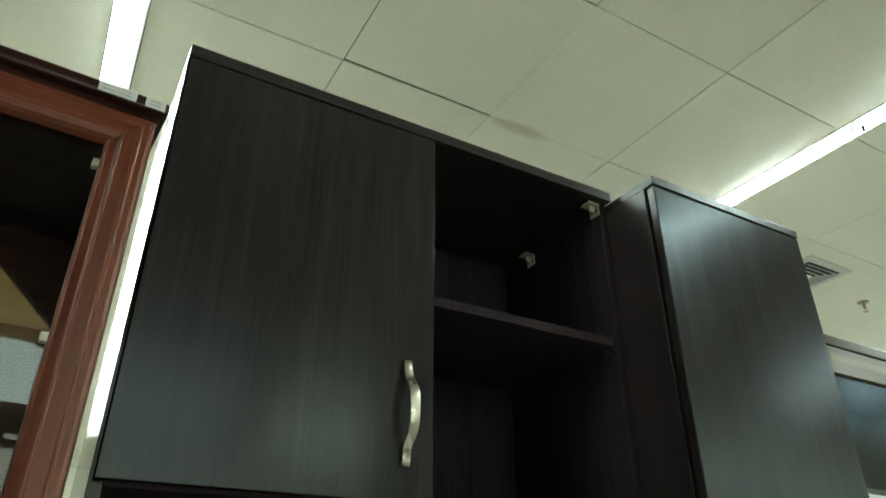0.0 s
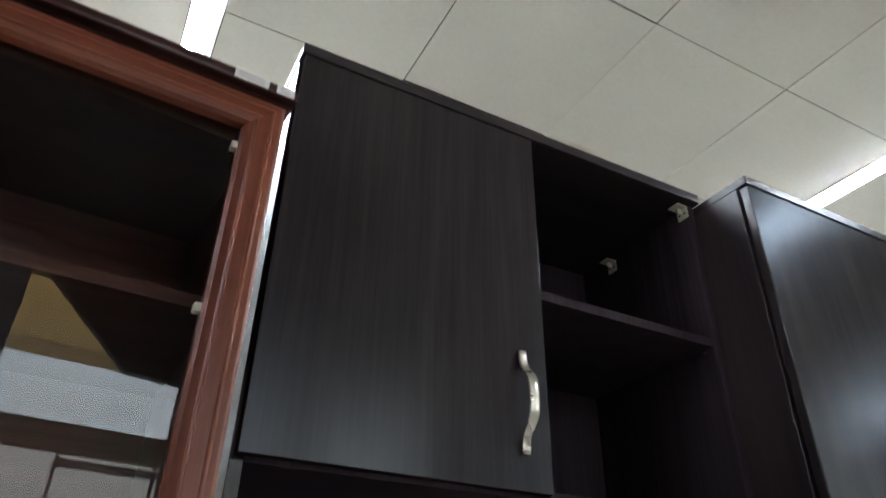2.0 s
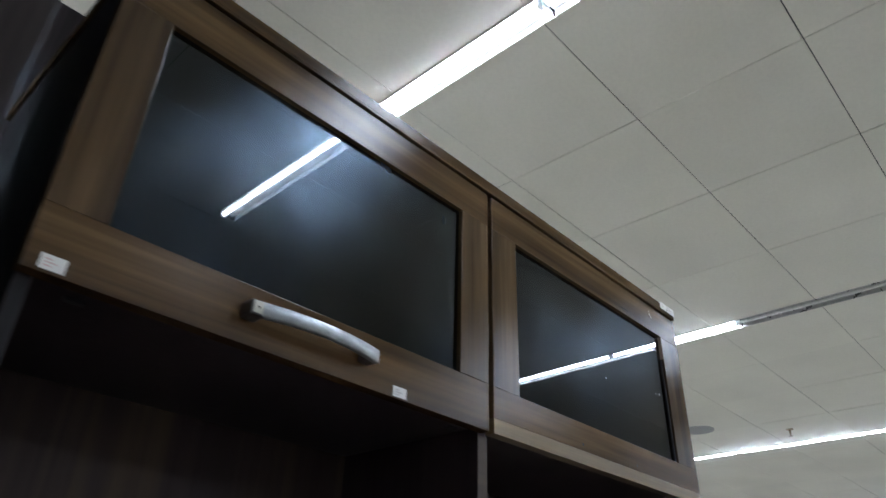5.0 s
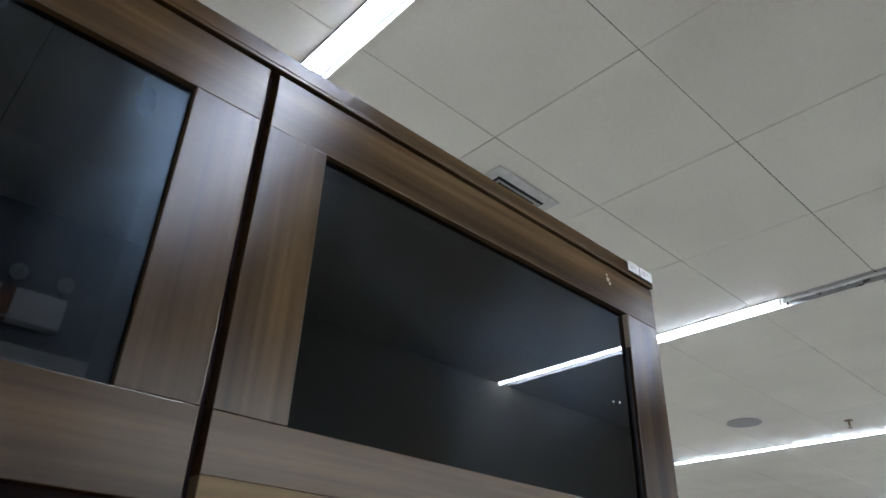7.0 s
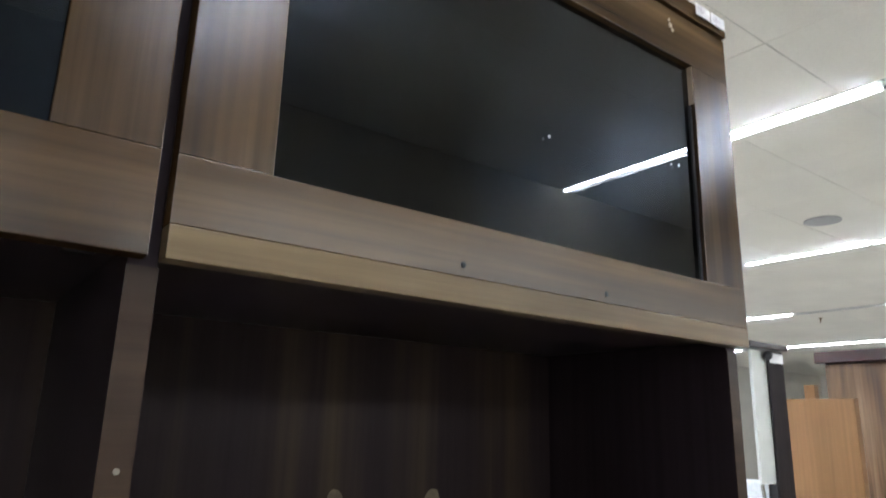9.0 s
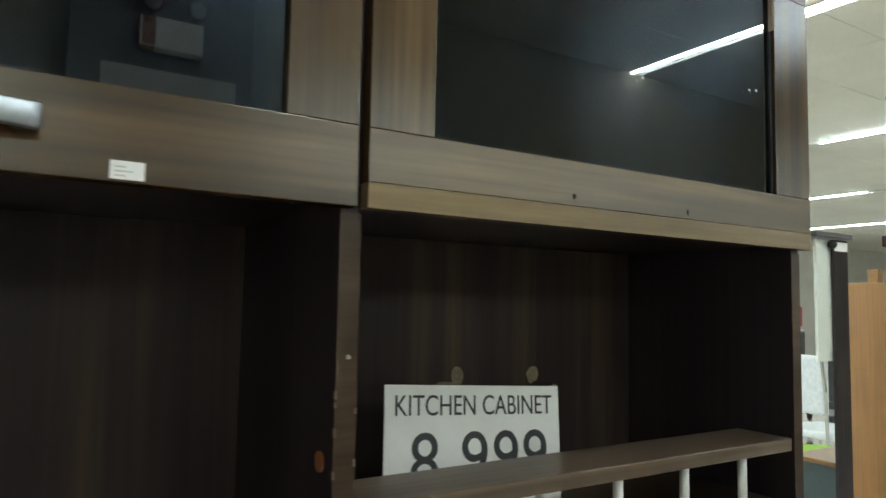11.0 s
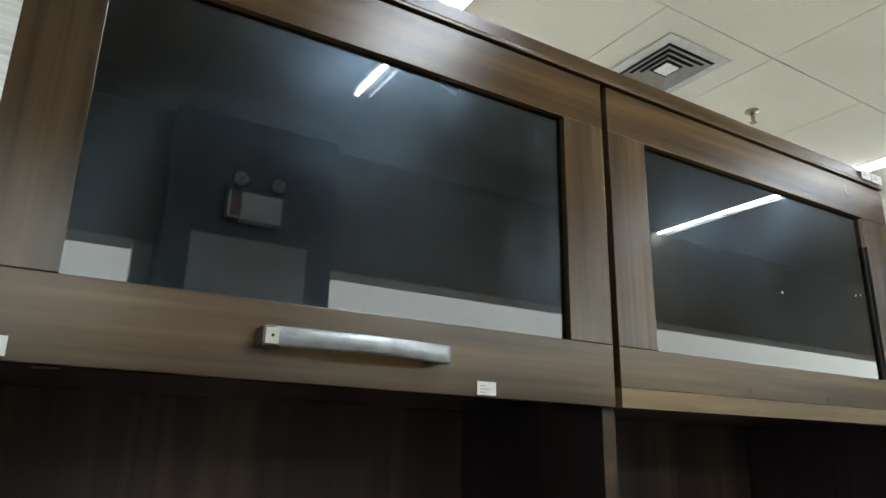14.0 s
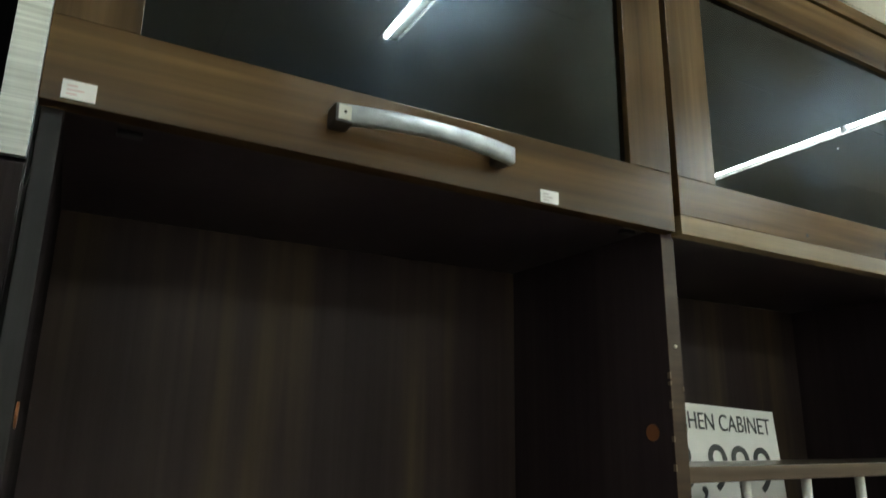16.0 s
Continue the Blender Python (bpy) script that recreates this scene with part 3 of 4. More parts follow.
for z in (1.789, 1.586):
    part("glass_clip", boxes((RX1 - 0.056, RX1 - 0.046, RY + 0.008, RY + 0.0185, z - 0.005, z + 0.005), bevel=0.002), PLASTIC, d, "small white glass clip")
RTURN = radians(4.0)
CORNER = Vector((RX1, RY, 0))
spin = Matrix.Translation(CORNER) @ Matrix.Rotation(RTURN, 4, "Z") @ Matrix.Translation(-CORNER)
c.matrix_basis = spin @ c.matrix_basis
for xa, xb, nm in ((0.175, 0.216, "a"), (0.226, 0.248, "b")):
    s = solid("price_sticker", boxes((xa, xb, RY - 0.0052, RY - 0.0043, 1.8735, 1.887)), PAPER, "small white paper sticker with faint print", "sticker", group="stickers")
    for k in range(2):
        part("print", boxes((xa + 0.004, xb - 0.006, RY - 0.0056, RY - 0.0053, 1.8770 + 0.005 * k, 1.8785 + 0.005 * k)), INK_GREY, s)
    s.matrix_basis = spin

# ---------------- wenge two-door cabinet, one door missing ----------------
AX0, AX1, AY = 0.266, 1.044, 0.868
a = thing("wall_unit", (0.68, 1.04, 0), "dark wenge cupboard with its second door missing", "cupboard")
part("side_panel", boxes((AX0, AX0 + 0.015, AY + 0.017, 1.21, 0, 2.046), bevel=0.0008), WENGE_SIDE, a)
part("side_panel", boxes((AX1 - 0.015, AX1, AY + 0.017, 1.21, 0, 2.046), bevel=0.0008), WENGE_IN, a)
part("top_board", boxes((AX0 - 0.001, AX1 + 0.0005, AY, 1.21, 2.0465, 2.0655), bevel=0.0008), WENGE_X, a)
part("bottom_board", boxes((AX0 + 0.015, AX1 - 0.015, AY + 0.012, 1.20, 1.468, 1.481), bevel=0.0006), WENGE_IN, a)
part("shelf", boxes((AX0 + 0.016, AX1 - 0.016, AY + 0.022, 1.20, 1.759, 1.7745), bevel=0.0006), WENGE_IN, a)
part("shelf", boxes((AX0 + 0.016, AX1 - 0.016, AY + 0.02, 1.20, 1.10, 1.115), bevel=0.0006), WENGE_IN, a)
part("back_panel", boxes((AX0 + 0.015, AX1 - 0.015, 1.20, 1.208, 0, 2.046)), WENGE_IN, a)
d = part("door", boxes((AX0 + 0.004, 0.6605, AY, AY + 0.0155, 1.474, 2.0425), bevel=0.001), WENGE_Z, a)
bm = bmesh.new()
pts = []
HZ0, HZ1 = 1.517, 1.655
for i in range(25):
    u = i / 24
    e = 1 / (1 + math.exp(-(u - 0.24) * 26)) * 1 / (1 + math.exp((u - 0.76) * 26))
    out = 0.0025 + 0.020 * e + 0.004 * math.sin(math.pi * u)
    pts.append((0.6185, AY - 0.003 - out, HZ0 + (HZ1 - HZ0) * u))
strap(bm, pts, lambda u: 0.0115 + 0.002 * math.sin(math.pi * u), 0.0028, (1, 0, 0))
part("handle", bm, NICKEL, d, "brushed nickel bow handle", True)


def corner_bracket(x, y, z, s):
    """Plastic corner block: two leaves with a gusset and two screw holes."""
    q = part("corner_bracket", boxes((x - s, x, y - s * 0.5, y + s * 0.5, z - 0.003, z), (x - 0.003, x, y - s * 0.5, y + s * 0.5, z - s, z - 0.003),
                                     (x - s * 0.6, x - 0.003, y - 0.0015, y + 0.0015, z - s * 0.6, z - 0.003), bevel=0.0005), PLASTIC, a, "small white plastic corner bracket")
    for dy in (-0.26, 0.26):
        b = bmesh.new()
        rod(b, (x - 0.0031, y + dy * s, z - s * 0.6), (x - 0.0038, y + dy * s, z - s * 0.6), 0.0022, 10)
        part("screw_hole", b, HOLE, q)


corner_bracket(AX1 - 0.0155, 0.897, 2.046, 0.024)
corner_bracket(AX1 - 0.0155, 1.103, 2.031, 0.024)
bm = bmesh.new()
rod(bm, (AX1 - 0.0155, 0.905, 1.752), (AX1 - 0.022, 0.905, 1.752), 0.0025, 8)
part("shelf_pin", bm, SHADED_METAL, a)

# ---------------- wenge narrow tall cabinet ----------------
BX0, BX1, BY = 1.046, 1.450, 0.766
b = thing("tall_cabinet", (1.24, 1.0, 0), "narrow tall dark wenge cabinet with closed door", "cabinet")
part("side_panel", boxes((BX0, BX0 + 0.015, BY + 0.021, 1.21, 0, 2.0295), bevel=0.0008), WENGE_SATIN, b)
part("side_panel", boxes((BX1 - 0.015, BX1, BY + 0.021, 1.21, 0, 2.0295), bevel=0.0008), WENGE_Z, b)
part("back_panel", boxes((BX0 + 0.015, BX1 - 0.015, 1.20, 1.208, 0, 2.0295)), WENGE_Z, b)
part("top_board", boxes((BX0, BX1 + 0.001, BY - 0.001, 1.21, 2.030, 2.0465), bevel=0.0008), WENGE_X, b)
part("door", boxes((BX0 + 0.003, BX1 - 0.001, BY, BY + 0.016, 0.06, 2.026), bevel=0.001), WENGE_Z, b)
part("edge_band", boxes((BX0 + 0.0021, BX0 + 0.0029, BY + 0.001, BY + 0.0155, 0.062, 2.024)), EDGE_BAND, b, "shiny dark edge banding")
part("plinth", boxes((BX0 + 0.015, BX1 - 0.015, BY + 0.05, BY + 0.065, 0, 0.055)), WENGE_X, b)

# ---------------- whitewashed wardrobe in the row behind ----------------
w = thing("wardrobe", (1.39, 2.0, 0), "whitewashed oak wardrobe standing in the row behind", "wardrobe")
part("body", boxes((1.18, 1.440, 1.82, 2.2, 0, 2.34), bevel=0.002), WENGE_Z, w)
part("upper_door", boxes((1.182, 1.353, 1.80, 1.818, 1.752, 2.33), bevel=0.002), PALE_GLOSS, w, "pale whitewashed upper door")
part("upper_door", boxes((1.359, 1.438, 1.80, 1.818, 1.752, 2.33), bevel=0.002), PALE_GRAIN, w, "pale whitewashed upper door")
part("lower_door", boxes((1.182, 1.438, 1.802, 1.818, 0.06, 1.74), bevel=0.002), WENGE_Z, w, "dark lower door")
w = thing("wardrobe", (1.70, 2.0, 0), "tall dark wenge wardrobe standing in the row behind", "wardrobe")
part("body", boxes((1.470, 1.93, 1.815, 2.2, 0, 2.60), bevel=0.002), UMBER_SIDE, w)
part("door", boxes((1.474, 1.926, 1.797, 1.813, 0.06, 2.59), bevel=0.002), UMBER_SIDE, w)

# ---------------- walnut kitchen cabinet ----------------
CX0, CX1, CY = 1.510, 2.745, 0.874
k = thing("kitchen_cabinet", (2.12, 1.0, 0), "walnut kitchen cabinet with two smoked-glass flap doors", "cabinet")
CS = CY + 0.014
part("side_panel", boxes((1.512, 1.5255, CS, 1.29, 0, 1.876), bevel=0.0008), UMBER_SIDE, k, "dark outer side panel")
part("side_panel", boxes((2.720, 2.737, CS, 1.29, 0, 1.876), bevel=0.0008), UMBER_SHADE, k)
part("front_edging", boxes((2.7195, 2.7375, CS - 0.0012, CS - 0.0002, 0.85, 1.479)), UMBER_X, k)
part("divider", boxes((2.092, 2.1095, CS, 1.164, 0.85, 1.876), bevel=0.0012), UMBER_SHADE, k)
part("front_edging", boxes((2.0915, 2.110, CS - 0.0012, CS - 0.0002, 0.85, 1.479)), UMBER_X, k)
part("top_board", boxes((CX0 - 0.002, CX1, CY - 0.003, 1.292, 1.8765, 1.894), (CX0 - 0.002, CX1, CY - 0.003, CY + 0.018, 1.8722, 1.8763), bevel=0.0008), WALNUT_X, k)
part("cabinet_floor", boxes((1.5255, 2.092, CS + 0.004, 1.164, 1.490, 1.504)), UMBER_SHADE, k)
part("cabinet_floor", boxes((2.1095, 2.720, CS + 0.004, 1.164, 1.490, 1.504)), UMBER_SHADE, k)
part("back_panel", boxes((1.5255, 2.720, 1.1645, 1.170, 0.0, 1.876)), UMBER_Z, k)
part("worktop", boxes((1.505, 2.75, 0.72, 1.165, 0.83, 0.85), bevel=0.003), UMBER_X, k)
part("plate_shelf", boxes((2.1095, 2.720, CS + 0.002, 1.164, 1.146, 1.162), bevel=0.0008), UMBER_X, k)
part("plate_rail", boxes((2.110, 2.7175, CS + 0.001, CS + 0.078, 1.2275, 1.2435), bevel=0.0015), RAIL_X, k, "narrow brown plate rail")
for x in (2.209, 2.314, 2.419, 2.524, 2.630):
    bm = bmesh.new()
    rod(bm, (x, CS + 0.012, 1.162), (x, CS + 0.012, 1.2275), 0.0055, 14)
    part("spindle", bm, WHITE_PAINT, k, "white turned spindle", True)


def flap_door(x0, x1, gl, gr, handle):
    """Framed flap door with a smoked pane set back in its frame."""
    z0, z1, gz0, gz1 = 1.483, 1.8690, 1.549, 1.8085
    th = 0.016

    def hung(bm):
        """The first flap's lower edge rises a little towards its free end."""
        for v in bm.verts:
            if handle and v.co.z < 1.6:
                v.co.z += (0.0036 if v.co.z < 1.5 else 0.0008) * (x1 - v.co.x) / (x1 - x0)
        return bm
    d = part("flap_door", hung(boxes((x0, gl, CY, CY + th, gz0 + 0.0002, gz1 - 0.0002), bevel=0.0008)), WALNUT_Z, k, "walnut framed smoked-glass flap door")
    part("stile", hung(boxes((gr, x1, CY, CY + th, gz0 + 0.0002, gz1 - 0.0002), bevel=0.0008)), WALNUT_Z, d)
    part("top_rail", boxes((x0, x1, CY, CY + th, gz1, z1), bevel=0.0008), WALNUT_X, d)
    if handle:
        part("bottom_rail", hung(boxes((x0, x1, CY, CY + th, z0, gz0), bevel=0.0008)), WALNUT_X, d)
    else:
        part("bottom_rail", boxes((x0, x1, CY, CY + th, 1.5045, gz0), bevel=0.0006), WALNUT_X, d)
        part("edge_strip", boxes((x0, x1, CY - 0.0003, CY + th, z0, 1.5043), bevel=0.0006), WALNUT_PALE, d, "paler strip of laminate")
    part("pane", boxes((gl - 0.0002, gr + 0.0002, CY + 0.0072, CY + 0.0112, gz0 - 0.0002, gz1 + 0.0002)), GLASS_C if handle else GLASS_D, d, "smoked glass pane with wiping smears")
    return d


d1 = flap_door(CX0, 2.100, 1.5655, 2.040, True)
d2 = flap_door(2.1095, 2.7435, 2.171, 2.670, False)
# bow handle on the first flap
bm = bmesh.new()
pts = []
HX0, HX1, HZ = 1.712, 1.879, 1.5185
for i in range(29):
    u = i / 28
    pts.append((HX0 + (HX1 - HX0) * u, CY - 0.014 - 0.013 * math.sin(math.pi * u) ** 0.9, HZ - 0.001 * u))
strap(bm, pts, lambda u: 0.0165 - 0.002 * math.sin(math.pi * u), 0.0085, (0, 0, 1))
h = part("handle", bm, CHROME_WORN, d1, "worn satin chrome bow handle", True)
for xa, fy in ((HX0 - 0.004, 0.0204), (HX1 - 0.0155, 0.0140)):
    part("handle_foot", boxes((xa, xa + 0.016, CY - fy, CY, HZ - 0.0085, HZ + 0.0075), bevel=0.002), SHADED_METAL, h)
part("worn_patch", boxes((HX0 - 0.0015, HX0 + 0.0105, CY - 0.0210, CY - 0.0203, HZ - 0.0065, HZ + 0.0060), bevel=0.0002), IVORY, h, "worn pale patch")
bm = bmesh.new()
rod(bm, (HX0 + 0.004, CY - 0.0208, HZ), (HX0 + 0.004, CY - 0.0214, HZ), 0.0013, 8)
part("screw_hole", bm, HOLE, h)
for x, z in ((2.332, 1.514), (2.502, 1.513)):
    bm = bmesh.new()
    rod(bm, (x, CY + 0.001, z), (x, CY - 0.0004, z), 0.0026, 12)
    part("handle_hole", bm, HOLE, d2)
bm = bmesh.new()
for dx, dz, r in ((0, 0, 0.0035), (0.004, -0.005, 0.0025), (-0.002, 0.006, 0.002)):
    rod(bm, (2.631 + dx, CY + 0.001, 1.847 + dz), (2.631 + dx, CY - 0.0005, 1.847 + dz), r, 7)
part("chipped_spot", bm, CHIP, d2, "pale chipped spot")
part("bare_edge", boxes((2.6688, 2.6698, CY + 0.0006, CY + 0.007, 1.760, 1.8075)), CHIP, d2, "bare brown edge where the banding is gone")
part("glazing_bead", boxes((2.6660, 2.6698, CY + 0.0045, CY + 0.0070, 1.5495, 1.758)), BLACK_PL, d2, "black rubber glazing bead")
bm = bmesh.new()
for x, z, r in ((2.437, 1.655, 0.0017), (2.627, 1.676, 0.0014), (2.641, 1.678, 0.0017)):
    rod(bm, (x, CY + 0.0073, z), (x, CY + 0.0066, z), r, 6)
part("paint_speck", bm, PAPER, d2, "tiny white speck on the glass")
bm = bmesh.new()
rod(bm, (2.092, 0.915, 1.276), (2.0905, 0.915, 1.276), 0.0085, 20)
part("cover_plug", bm, COPPER, k, "terracotta screw cover plug")
bm = bmesh.new()
rod(bm, (1.5255, 0.915, 1.283), (1.527, 0.915, 1.283), 0.0085, 20)
part("cover_plug", bm, COPPER, k, "terracotta screw cover plug")
bm = bmesh.new()
rod(bm, (2.1015, CS, 1.363), (2.1015, CS - 0.0026, 1.363), 0.0018, 10)
part("screw_head", bm, NICKEL, k)
wr = random.Random(5)
bm = bmesh.new()
for n in range(9):
    z = wr.uniform(1.17, 1.34)
    x = wr.choice((2.0914, 2.1092))
    box(bm, x - 0.0008, x + 0.0010, CS - 0.0018, CS + 0.0015, z, z + wr.uniform(0.002, 0.007))
part("edge_chip", bm, UMBER_CHIP, k, "pale chipped edging")
for x in (1.56, 2.06):
    part("glide", boxes((x, x + 0.018, 0.91, 0.918, 1.486, 1.490), bevel=0.001), BLACK_PL, k)


def sticker(x0, x1, y, z0, z1, red):
    s = solid("price_sticker", boxes((x0, x1, y - 0.0009, y - 0.0001, z0, z1)), PAPER, "small white paper sticker with faint print", "sticker", group="stickers")
    for n in range(3):
        zz = z1 - 0.0035 - n * 0.003
        part("print", boxes((x0 + 0.003, x0 + (x1 - x0) * (0.45 + 0.2 * (n % 2)), y - 0.0013, y - 0.001, zz - 0.0011, zz)), INK_RED if red else INK_GREY, s)


sticker(1.5225, 1.5435, CY, 1.4895, 1.5030, True)
sticker(1.921, 1.9425, CY, 1.486, 1.4985, False)
sticker(2.677, 2.705, CY - 0.006, 1.878, 1.893, False)
sticker(2.708, 2.738, CY - 0.006, 1.878, 1.893, False)

# price sign leaning on the plate shelf
TILT = 7.0
sg = thing("price_sign", (2.327, 1.03, 1.162), "white printed kitchen cabinet price sign in dark letters", "sign")
bm = boxes((-0.1195, 0.1195, -0.001, 0.001, 0, 0.150), bevel=0.0004)
bmesh.ops.transform(bm, matrix=Matrix.Translation((2.327, 1.022, 1.1625)) @ Euler((radians(-TILT), 0, 0)).to_matrix().to_4x4(), verts=bm.verts)
part("card", bm, PAPER, sg)
sg.rotation_euler = (0, radians(3.0), radians(-2.0))


def on_card(u, v):
    return (2.327 + u, 1.022 - 0.0012 + v * math.sin(radians(TILT)), 1.1625 + v * math.cos(radians(TILT)))


lettering("KITCHEN CABINET", 0.039, INK, sg, on_card(0, 0.117), TILT, "lettering", 0.215, 0.0225)
lettering("8", 0.08, INK, sg, on_card(-0.070, 0.040), TILT, "lettering", 0.0345, 0.0595)
lettering(",", 0.07, INK, sg, on_card(-0.036, 0.036), TILT, "lettering")
for u in (-0.0045, 0.039, 0.0815):
    lettering("9", 0.08, INK, sg, on_card(u, 0.040), TILT, "lettering", 0.0345, 0.0595)
tp = random.Random(8)
for x, z, w_, h_ in ((2.376, 1.292, 0.024, 0.030), (2.350, 1.288, 0.036, 0.013), (2.508, 1.290, 0.024, 0.028), (2.556, 1.276, 0.012, 0.013)):
    bm = bmesh.new()
    rim = [(x + w_ * (0.5 + 0.5 * math.cos(g) * tp.uniform(0.75, 1.05)), z + h_ * (0.5 + 0.5 * math.sin(g) * tp.uniform(0.75, 1.05))) for g in [math.tau * n / 14 for n in range(14)]]
    fa = bm.faces.new([bm.verts.new((u, 1.1636, v)) for u, v in rim])
    ext = bmesh.ops.extrude_face_region(bm, geom=[fa])
    bmesh.ops.translate(bm, verts=[g for g in ext["geom"] if isinstance(g, bmesh.types.BMVert)], vec=(0, 0.0007, 0))
    bmesh.ops.recalc_face_normals(bm, faces=bm.faces)
    solid("masking_tape", bm, TAPE, "torn scrap of old masking tape", "tape", group="tape scraps")

# ---------------- emergency light on the column ----------------
e = thing("emergency_light", (2.385, -1.82, 2.487), "white emergency light box with two clear spot heads", "emergency light")
part("housing", boxes((2.318, 2.518, -1.82, -1.745, 2.487, 2.628), bevel=0.005), VENT_WHITE, e)
part("battery_bay", boxes((2.252, 2.316, -1.82, -1.748, 2.487, 2.628), bevel=0.005), COPPER, e, "coppery battery bay behind a clear cover")
part("bay_trim", boxes((2.252, 2.262, -1.7478, -1.745, 2.489, 2.626), (2.262, 2.316, -1.7478, -1.745, 2.489, 2.496), bevel=0.001), VENT_WHITE, e)
# chrome block stands for the bright reflection in the battery bay
part("bay_highlight", boxes((2.272, 2.302, -1.7478, -1.743, 2.592, 2.614), bevel=0.002), CHROME, e, "bright chrome block for the highlight in the bay")
for x in (2.300, 2.487):
    bm = bmesh.new()
    rod(bm, (x, -1.79, 2.705), (x, -1.735, 2.690), 0.036, 20, 0.046)
    rod(bm, (x, -1.785, 2.628), (x, -1.785, 2.68), 0.012, 10)
    sh = part("spot_head", bm, BLACK_PL, e, "", True)
    bm = bmesh.new()
    rod(bm, (x, -1.7362, 2.6903), (x, -1.733, 2.6895), 0.038, 20, 0.034)
    part("lens", bm, CAPS, sh, "", True)
    # three chrome studs imitate the sparkles on each lens
    bm = bmesh.new()
    for dx, dz in ((-0.008, -0.02), (0.006, 0.004), (0.018, 0.026)):
        rod(bm, (x + dx, -1.735, 2.690 + dz), (x + dx, -1.7295, 2.690 + dz), 0.005, 8)
    part("glint", bm, CHROME, sh, "small bright bulb", True)

# ---------------- wall rail behind ----------------
r = thing("hanging_rail", (0.75, -1.95, 1.965), "chrome tubular hanging rail on wall brackets", "rail")
bm = bmesh.new()
rod(bm, (0.415, -1.80, 1.965), (1.15, -1.80, 1.965), 0.021, 20)
part("bar", bm, CHROME, r, "", True)
for x in (0.408, 0.80):
    bm = bmesh.new()
    rod(bm, (x, -1.95, 1.965), (x, -1.775, 1.965), 0.009, 10)
    rod(bm, (x, -1.80, 2.035), (x, -1.80, 1.60), 0.009, 10)
    part("bracket", bm, CHROME, r, "", True)

# emissive panel added where the lower wall looks bright; no known window here
w = thing("bright_wall_panel", (0.68, -1.95, 1.2), "pale lower wall panel with an added glow", "window", kind="structure")
part("glowing_board", boxes((0.15, 1.20, -1.948, -1.93, 1.2, 2.03), bevel=0.002), PANEL_GLOW, w)
part("window_frame", boxes((0.15, 1.20, -1.949, -1.925, 2.031, 2.045)), WALL_OLIVE, w)
# bare shrub outside the short window
tw = random.Random(11)
bm = bmesh.new()
for n in range(16):
    p = Vector((1.25 + tw.random() * 0.5, YW - 0.42, 2.0))
    d = Vector((tw.uniform(-0.5, 0.5), 0, 1)).normalized()
    for seg in range(4):
        q = p + d * tw.uniform(0.04, 0.09)
        rod(bm, p, q, 0.0028 - seg * 0.0005, 5)
        p = q
        d = (d + Vector((tw.uniform(-0.6, 0.6), 0, tw.uniform(-0.1, 0.2)))).normalized()
solid("shrub", bm, TWIG, "bare leafless twigs outside the short window", "shrub", "stuff")

# ---------------- neighbours further along ----------------
n = thing("hutch", (3.62, 1.5, 0), "cream and dark kitchen hutch further along the row", "cabinet")
part("end_panel", boxes((3.660, 3.730, 1.337, 1.345, 0, 1.585), bevel=0.002), WENGE_Z, n)
part("upper_door", boxes((3.596, 3.662, 1.3455, 1.3535, 1.272, 1.585), bevel=0.002), CREAM_PANEL, n, "cream lacquered door")
part("top_board", boxes((3.56, 3.735, 1.325, 1.40, 1.588, 1.602), bevel=0.002), WENGE_X, n)
bm = bmesh.new()
bmesh.ops.create_uvsphere(bm, u_segments=12, v_segments=8, radius=0.011)
bmesh.ops.translate(bm, verts=bm.verts, vec=(3.652, 1.334, 1.572))
part("hook", bm, BLACK_PL, n, "", True)
part("white_tag", boxes((3.664, 3.727, 1.3355, 1.3365, 1.556, 1.580)), PAPER, n)
n = thing("partition_panel", (4.115, 1.5, 0), "honey beech upright partition panel", "panel")
part("board", boxes((4.10, 4.130, 1.335, 1.55, 0, 1.488), bevel=0.002), ORANGE_Z, n)
part("upright", boxes((4.13, 4.16, 1.455, 1.485, 1.40, 1.530), bevel=0.001), ORANGE_Z, n)
n = thing("wardrobe", (4.95, 1.35, 0), "striped walnut veneer wardrobe with a dark cornice", "wardrobe")
part("body", boxes((4.86, 5.5, 1.10, 1.745, 0, 1.655), bevel=0.003), ZEBRA_Z, n)
part("cornice", boxes((4.83, 5.53, 1.07, 1.77, 1.657, 1.703), bevel=0.004), MAROON_X, n)


def chair(x, y, seat, turn):
    c = thing("office_chair", (x, y, 0), {GREEN: "lime green padded chair with a white frame", PALE_SEAT: "pale grey mesh office chair with a metal frame"}.get(seat, "dark padded office chair with a metal frame"), "chair")
    c.rotation_euler = (0, 0, radians(turn))
    BASE[c.name] = Vector((0, 0, 0))
    part("seat", boxes((-0.22, 0.22, -0.22, 0.22, 0.44, 0.50), bevel=0.02), seat, c)
    part("backrest", boxes((-0.21, 0.21, 0.20, 0.25, 0.62, 1.05), bevel=0.02), seat, c)
    for sx in (-1, 1):
        bm = bmesh.new()
        strap(bm, [(sx * 0.20, 0.23, 0.0), (sx * 0.22, 0.24, 0.45), (sx * 0.225, 0.26, 0.8), (sx * 0.20, 0.27, 1.08)], 0.02, 0.02, (1, 0, 0))
        part("back_post", bm, WHITE_PAINT if seat is GREEN else CHROME, c)
        bm = bmesh.new()
        rod(bm, (sx * 0.2, -0.2, 0), (sx * 0.2, -0.2, 0.44), 0.012, 10)
        part("leg", bm, CHROME, c)
    return c


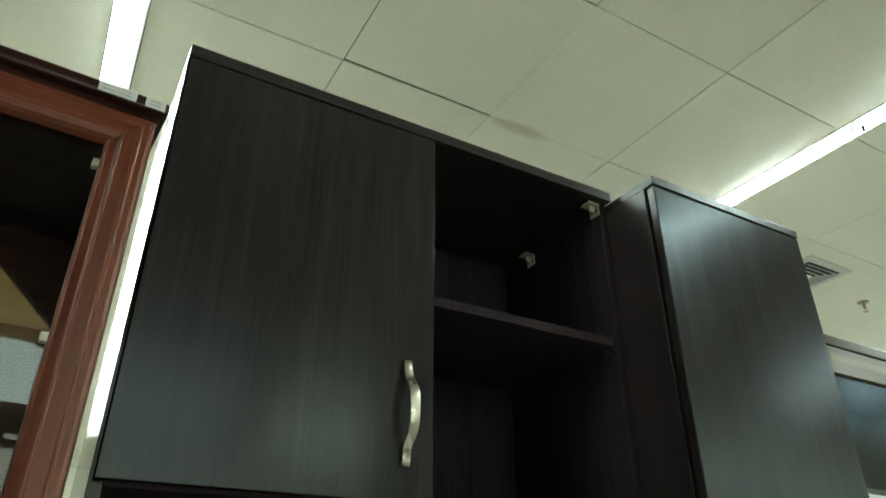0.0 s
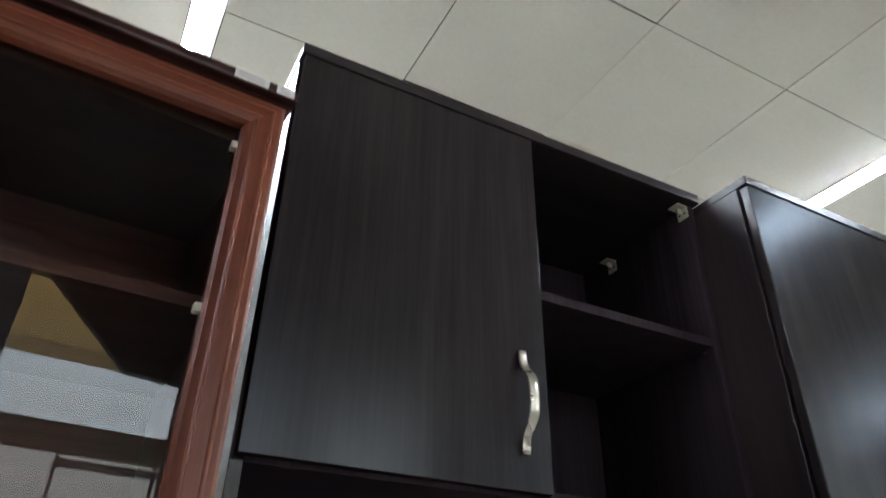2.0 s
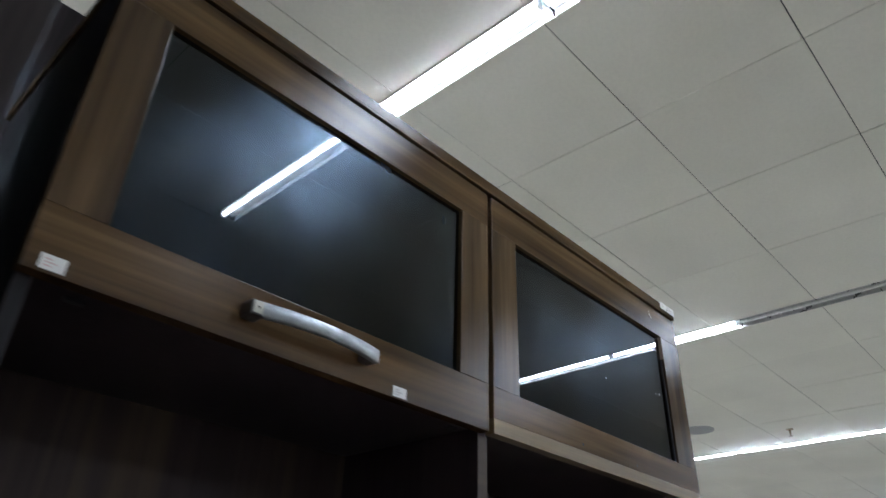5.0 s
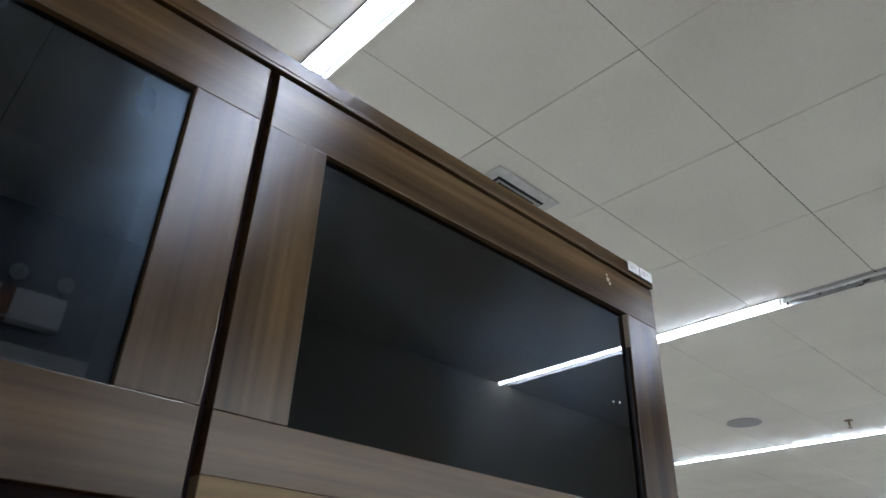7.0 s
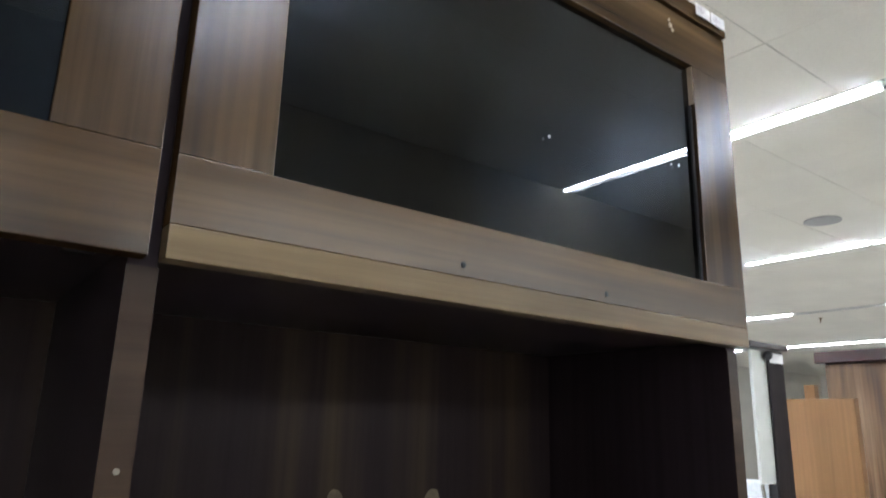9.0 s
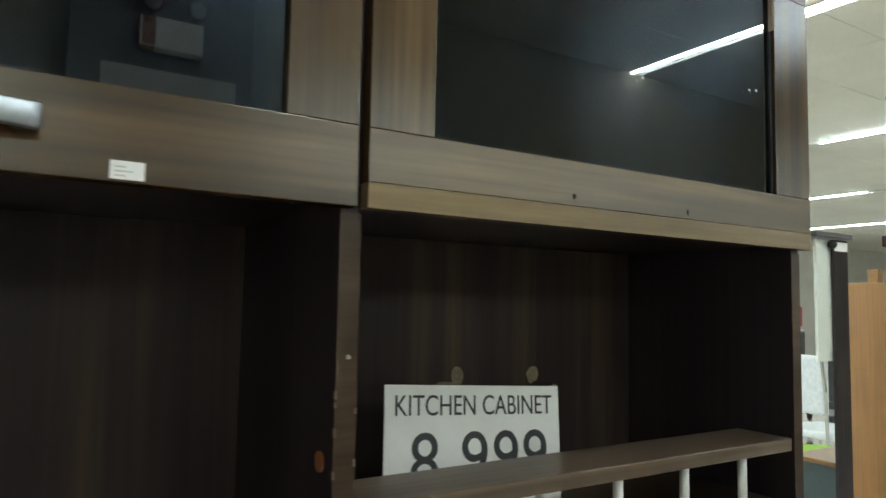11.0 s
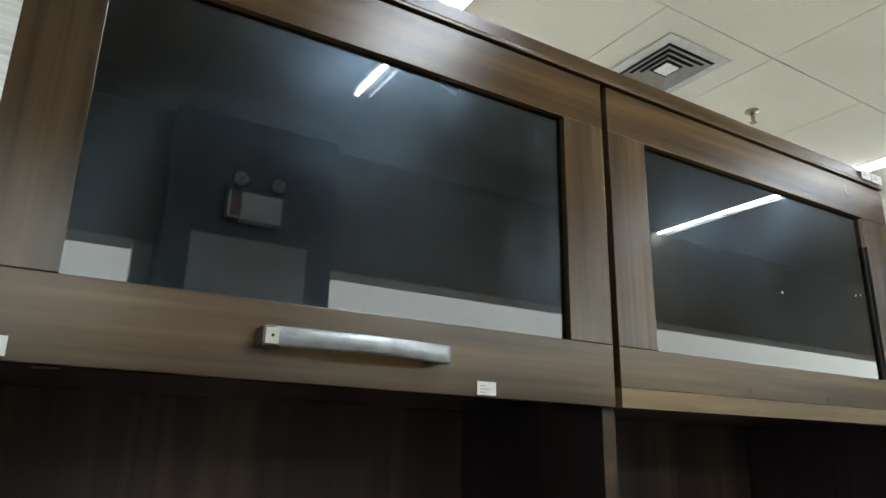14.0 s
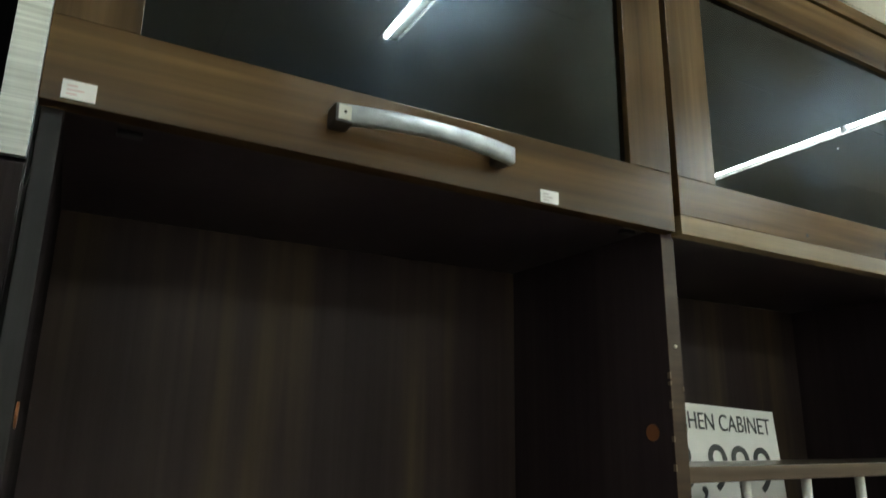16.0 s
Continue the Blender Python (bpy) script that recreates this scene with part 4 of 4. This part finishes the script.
chair(6.2, 2.85, GREEN, 60)
chair(7.14, 3.3, PALE_SEAT, 80)
chair(8.0, 3.5, BLACK_PL, 120)


def executive_chair(x, y, turn):
    """High-backed swivel chair: padded back and headrest on a five-star foot."""
    c = thing("swivel_chair", (x, y, 0), "high-backed black swivel chair with a red headrest", "chair")
    c.rotation_euler = (0, 0, radians(turn))
    BASE[c.name] = Vector((0, 0, 0))
    part("seat", boxes((-0.25, 0.25, -0.25, 0.25, 0.46, 0.55), bevel=0.03), BLACK_PL, c)
    part("backrest", boxes((-0.24, 0.24, 0.22, 0.30, 0.60, 1.20), bevel=0.03), BLACK_PL, c)
    part("headrest", boxes((-0.20, 0.20, 0.21, 0.30, 1.22, 1.42), bevel=0.03), RED_FAB, c, "dark red padded headrest")
    bm = bmesh.new()
    rod(bm, (0, 0, 0.06), (0, 0, 0.46), 0.028, 14)
    part("gas_column", bm, CHROME, c, "", True)
    for k in range(5):
        g = math.tau * k / 5
        bm = bmesh.new()
        rod(bm, (0, 0, 0.09), (0.28 * math.cos(g), 0.28 * math.sin(g), 0.05), 0.02, 8, 0.014)
        part("foot_arm", bm, BLACK_PL, c, "", True)
        bm = bmesh.new()
        rod(bm, (0.28 * math.cos(g), 0.28 * math.sin(g) - 0.015, 0.026), (0.28 * math.cos(g), 0.28 * math.sin(g) + 0.015, 0.026), 0.026, 12)
        part("castor", bm, BLACK_PL, c, "", True)
    for sx in (-1, 1):
        bm = bmesh.new()
        strap(bm, [(sx * 0.27, 0.22, 0.50), (sx * 0.30, 0.20, 0.70), (sx * 0.30, 0.05, 0.74), (sx * 0.30, -0.15, 0.73), (sx * 0.27, -0.18, 0.50)], 0.05, 0.025, (1, 0, 0))
        part("armrest", bm, WHITE_PAINT, c, "white curved armrest", True)


executive_chair(8.33, 4.1, 70)
n = thing("drawer_cabinet", (6.02, 2.5, 0), "low dark green drawer cabinet with a beech top", "cabinet")
part("body", boxes((5.62, 6.20, 2.40, 2.62, 0.0, 0.560), bevel=0.004), SLATE_GREEN, n)
part("top_board", boxes((5.60, 6.22, 2.37, 2.64, 0.562, 0.585), bevel=0.003), ORANGE_Z, n, "honey beech top board")
for z in (0.05, 0.22, 0.39):
    dr = part("drawer", boxes((5.63, 6.19, 2.388, 2.399, z, z + 0.16), bevel=0.002), SLATE_GREEN, n)
    bm = bmesh.new()
    rod(bm, (5.88, 2.378, z + 0.10), (5.96, 2.378, z + 0.10), 0.006, 8)
    for x in (5.885, 5.955):
        rod(bm, (x, 2.388, z + 0.10), (x, 2.376, z + 0.10), 0.004, 6)
    part("handle", bm, CHROME, dr, "chrome bar handle", True)
